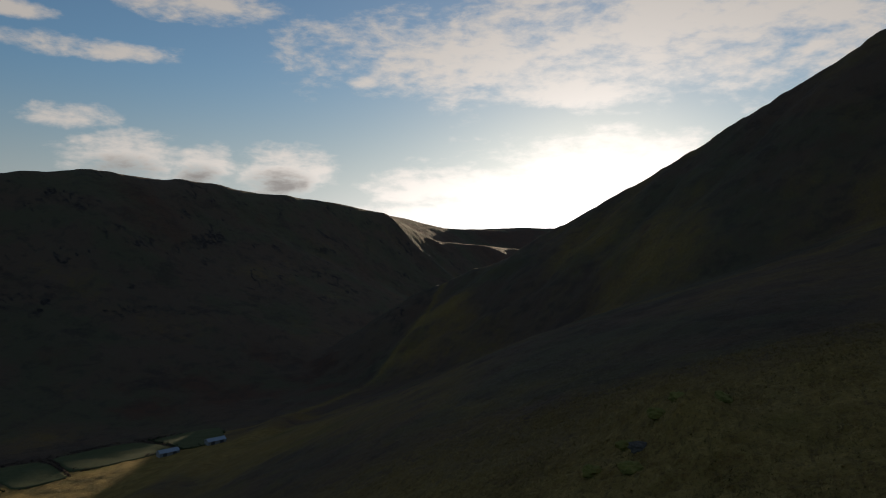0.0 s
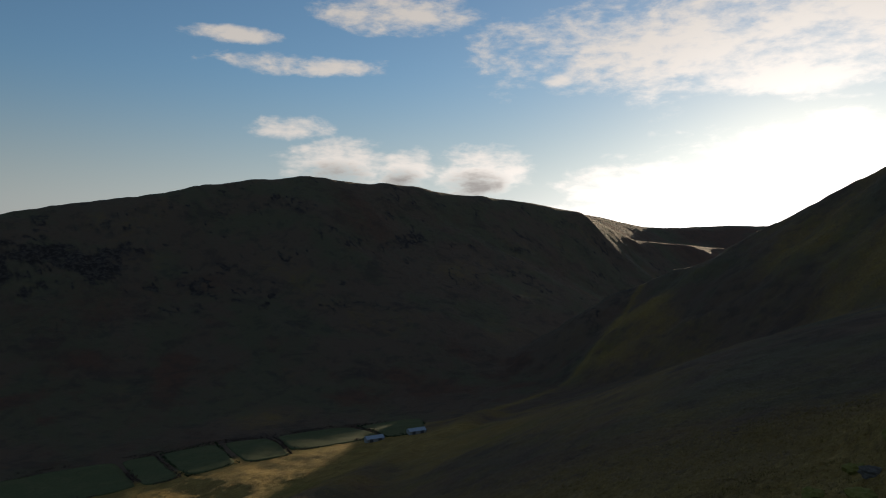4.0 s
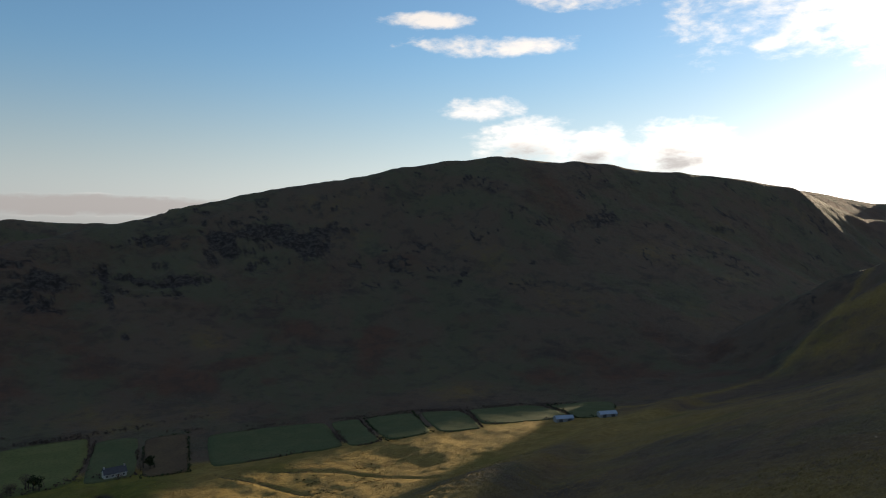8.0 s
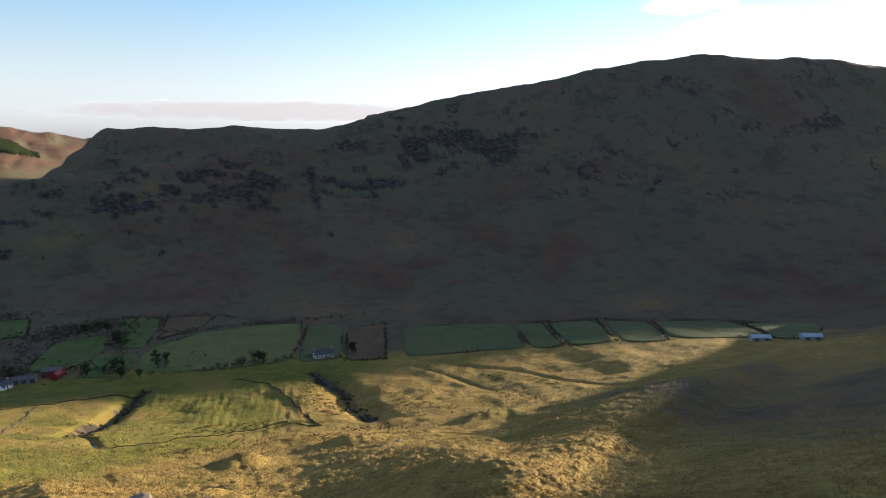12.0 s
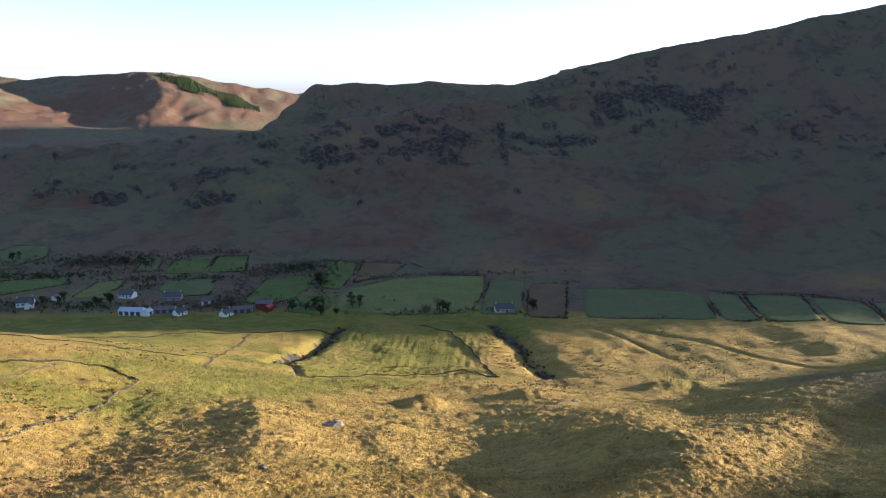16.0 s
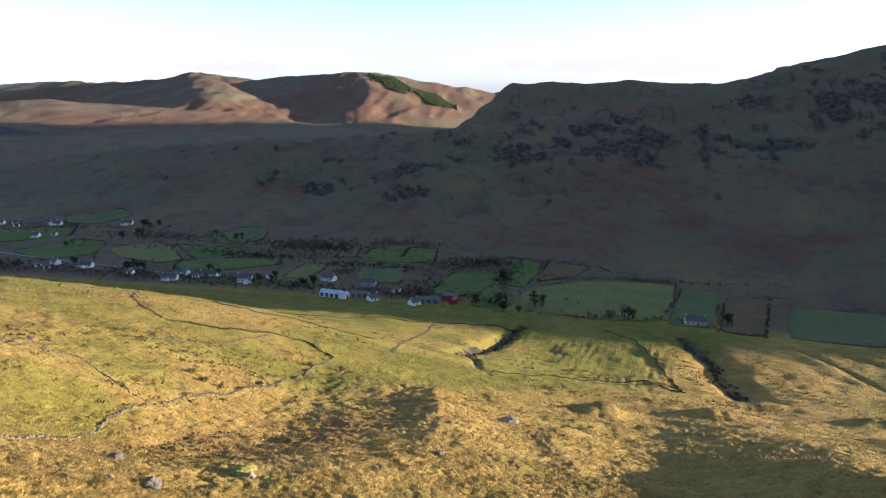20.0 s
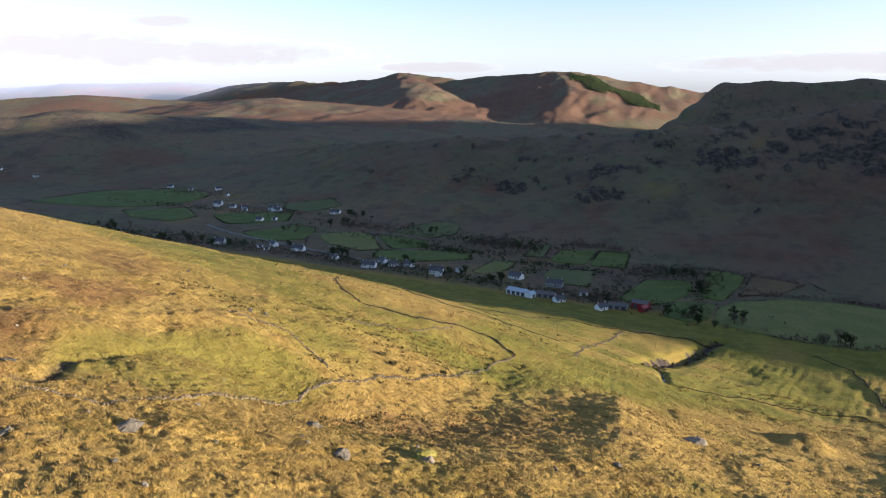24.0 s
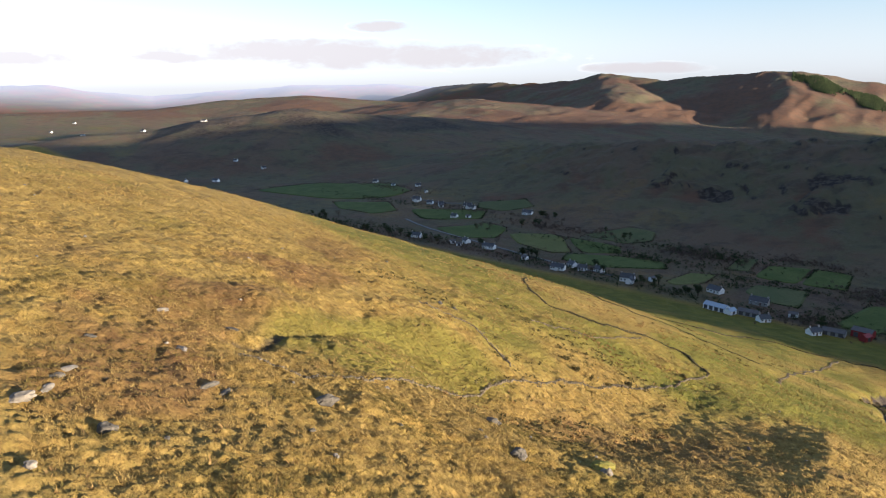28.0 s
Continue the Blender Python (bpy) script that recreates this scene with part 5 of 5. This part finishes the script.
# ---------------------------------------------------------------- boulders, slabs and the mossy outcrop
def rock_mesh(seed, size, mat, rough=0.3):
    bm = bmesh.new()
    bmesh.ops.create_icosphere(bm, subdivisions=3, radius=1.0)
    off = Vector((seed * 3.7, seed * 1.3, seed * 2.1))
    for v in bm.verts:
        n = noise.fractal(v.co * 1.1 + off, 1.0, 2.0, 4)
        facet = noise.cell(v.co * 1.6 + off) * 0.18
        v.co *= 1 + rough * n + facet
        v.co = Vector((v.co.x * size[0], v.co.y * size[1], v.co.z * size[2]))
    me = bpy.data.meshes.new("rock")
    bm.to_mesh(me)
    bm.free()
    me.materials.append(mat)
    return me


def boulder(x, y, size, mat, seed, label, turn=0, sink=0.35, tilt=0, name="boulder"):
    ob = new(name, rock_mesh(seed, size, mat))
    ob.matrix_basis = pose(x, y, ground_at(x, y) + size[2] * (1 - 2 * sink) * 0.6, tilt, 0, turn)
    return tagged(ob, label, "boulder" if name == "boulder" else "rock", "rocks on the hillside")


boulder(-18, 167, (2.4, 1.6, 1.3), PALE_STONE, 1, "pale rounded boulder lying in straw-coloured grass", 20)
boulder(-52, 69, (1.15, 0.95, 1.1), STONE, 2, "squarish dark grey boulder standing on the slope", 15, 0.25)
boulder(-46, 81, (1.7, 1.1, 0.9), MOSS, 3, "low moss-covered boulder in the grass", 40)
boulder(-44.6, 80, (0.8, 0.6, 0.8), PALE_STONE, 14, "small pale pointed stone beside a mossy boulder", 10)
boulder(-69, 50, (1.5, 0.9, 0.7), STONE, 4, "grey weathered boulder half sunk in grass", 60)
boulder(-66, 22, (1.0, 0.8, 0.6), STONE, 5, "dark grey stone half sunk in grass", 10)
boulder(-61, 14, (0.6, 0.5, 0.35), PALE_STONE, 6, "pale stone half sunk in grass", 35)
boulder(-74, 17, (1.2, 0.8, 0.5), PALE_STONE, 7, "broad pale boulder in tussocky grass", 80)
boulder(-103, 44, (1.2, 0.6, 0.4), PALE_STONE, 8, "flat pale stone in orange grass", 70)
boulder(-63, 77, (1.3, 0.9, 0.7), STONE, 9, "grey boulder beside a peaty hollow", 25)
boulder(60, 220, (1.4, 1.0, 0.8), PALE_STONE, 10, "pale boulder in rough grass above the ravine", 25)
boulder(-24, 110, (0.9, 0.7, 0.5), STONE, 12, "small grey stone in brown grass", 25)
for i, (x, y) in enumerate([(-80, 22), (-81.5, 23.5), (-75, 37), (-73.6, 38.5), (-77, 20), (-116, 120), (-114, 123), (-88, 40), (-96, 52), (-93, 30)]):
    boulder(x, y, (1.0 + 0.25 * (i % 3), 0.5, 0.26), PALE_STONE if i % 3 == 1 else STONE, 30 + i, "flat grey rock slab showing through the grass", 60 + 17 * i, 0.3, 8, "rock_slab")
for i, (x, y) in enumerate([(141, 5), (136, 9), (132, 12), (127, 15), (119, 17), (110, 17), (124, 20), (114, 24)]):
    boulder(x, y, (2.6 - 0.15 * i, 1.5, 1.1), MOSS if i != 4 else STONE, 50 + i, "moss-grown rock outcrop on the shaded slope", 20 + 13 * i, 0.35, 0, "rock_outcrop")
stones = random.Random(5)
PEBBLES = [rock_mesh(80 + i, (0.42, 0.32, 0.26), PALE_STONE if i % 2 else STONE) for i in range(5)]
for i in range(60):
    a, d = radians(stones.uniform(-12, 76)), stones.uniform(50, 210)
    x, y = -d * math.sin(a), d * math.cos(a)
    ob = new("stone", PEBBLES[i % 5])
    k = stones.uniform(0.4, 1.1)
    ob.matrix_basis = pose(x, y, ground_at(x, y) + 0.08, stones.uniform(-20, 20), 0, stones.uniform(0, 360)) @ Matrix.Scale(k, 4)
    tagged(ob, "small loose stone lying in rough grass", "stone", "loose stones on the hillside")

# ---------------------------------------------------------------- water in the stream bed
for line, wide in ((STREAM[4:], 0.9),):
    tagged(ribbon("stream_water", line, wide, WATER, 0.12), "dark narrow stream water in a peaty channel", "stream", kind="structure")

# ---------------------------------------------------------------- masts on the pass
def mast(x, y, tall):
    t = thing("wind_turbine", x, y, ground_at(x, y) - 1)
    v, f = [], []
    tube(v, f, (0, 0, 0), (0, 0, tall), tall * 0.03, tall * 0.016, 8)
    part("tower", mesh("tower", v, f, MAST_STEEL, True), t)
    part("nacelle", box("nacelle", (-tall * 0.05, -tall * 0.02, tall), (tall * 0.05, tall * 0.02, tall * 1.045), MAST_STEEL, 0.1), t)
    for i in range(3):
        a = radians(90 + 120 * i)
        bv, bf = [], []
        hub = Vector((-tall * 0.06, 0, tall * 1.02))
        tube(bv, bf, hub, hub + Vector((0, math.cos(a), math.sin(a))) * tall * 0.55, tall * 0.016, tall * 0.004, 4)
        part("blade", mesh("blade", bv, bf, MAST_STEEL), t)
    tagged(t, "slender white wind turbine on the far ridge", "wind turbine", "turbines on the pass")


mast(3240, 1480, 38)
mast(3330, 1300, 34)

# ---------------------------------------------------------------- grass: tussocks and blades on the near hillside
def grass(name, count, seed, nearest, furthest, az_low, az_high, tall, wide, blades, mat, label, where=None):
    rng = np.random.RandomState(seed)
    a = np.radians(rng.uniform(az_low, az_high, count))
    d = np.sqrt(rng.uniform(nearest**2, furthest**2, count))
    x, y = -d * np.sin(a), d * np.cos(a)
    keep = where(x, y) > rng.uniform(0, 1, count)
    x, y = x[keep], y[keep]
    z = ground_z(x, y)
    n = len(x)
    size = tall * rng.uniform(0.55, 1.35, n)
    lean = rng.uniform(0, 2 * np.pi, n)
    verts = np.empty((n, blades, 3, 3), np.float32)
    for b in range(blades):
        t = rng.uniform(0, 2 * np.pi, n)
        out = size * rng.uniform(0.45, 1.2, n)
        bx, by = x + np.cos(t) * size * 0.3, y + np.sin(t) * size * 0.3
        px, py = -np.sin(t) * wide * rng.uniform(0.6, 1.4, n), np.cos(t) * wide * rng.uniform(0.6, 1.4, n)
        tx, ty = bx + np.cos(t) * out + 0.25 * size * np.cos(lean), by + np.sin(t) * out + 0.25 * size * np.sin(lean)
        tz = z + size * rng.uniform(0.3, 0.9, n)
        verts[:, b, 0] = np.stack([bx - px, by - py, z - 0.08], -1)
        verts[:, b, 1] = np.stack([bx + px, by + py, z - 0.08], -1)
        verts[:, b, 2] = np.stack([tx, ty, tz], -1)
    flat = verts.reshape(-1, 3)
    ob = sheet(name, flat, np.arange(len(flat)).reshape(-1, 3), mat, False)
    return tagged(ob, label, "grass", kind="stuff")


def rough_ground(x, y):
    return np.clip(0.62 + 0.9 * fbm(x, y, 16, 3, 131) - 0.25 * step(np.hypot((x + 92) / 13, (y - 84) / 30), 1.3, 0.8), 0.06, 1)


def rushy_ground(x, y):
    return step(fbm(x, y, 26, 3, 141), 0.12, 0.36)


grass("grass", 160000, 1, 46, 125, -50, 77, 0.36, 0.04, 5, BLADES, "tussocks of straw-coloured moor grass on the slope", rough_ground)
grass("grass", 80000, 2, 125, 260, -48, 77, 0.42, 0.07, 4, BLADES, "tussocks of straw-coloured moor grass further down the slope", rough_ground)
grass("grass", 24000, 5, 240, 430, -42, 60, 0.50, 0.16, 3, BLADES, "tufts of pale grass on the lower pastures", rough_ground)
grass("grass", 20000, 4, 55, 180, -100, -50, 0.45, 0.08, 4, BLADES, "tussocks of dull moor grass on the shaded slope", rough_ground)
grass("rushes", 9000, 3, 50, 330, -30, 77, 0.70, 0.08, 7, RUSH, "clumps of reddish-brown rushes in wet ground", rushy_ground)
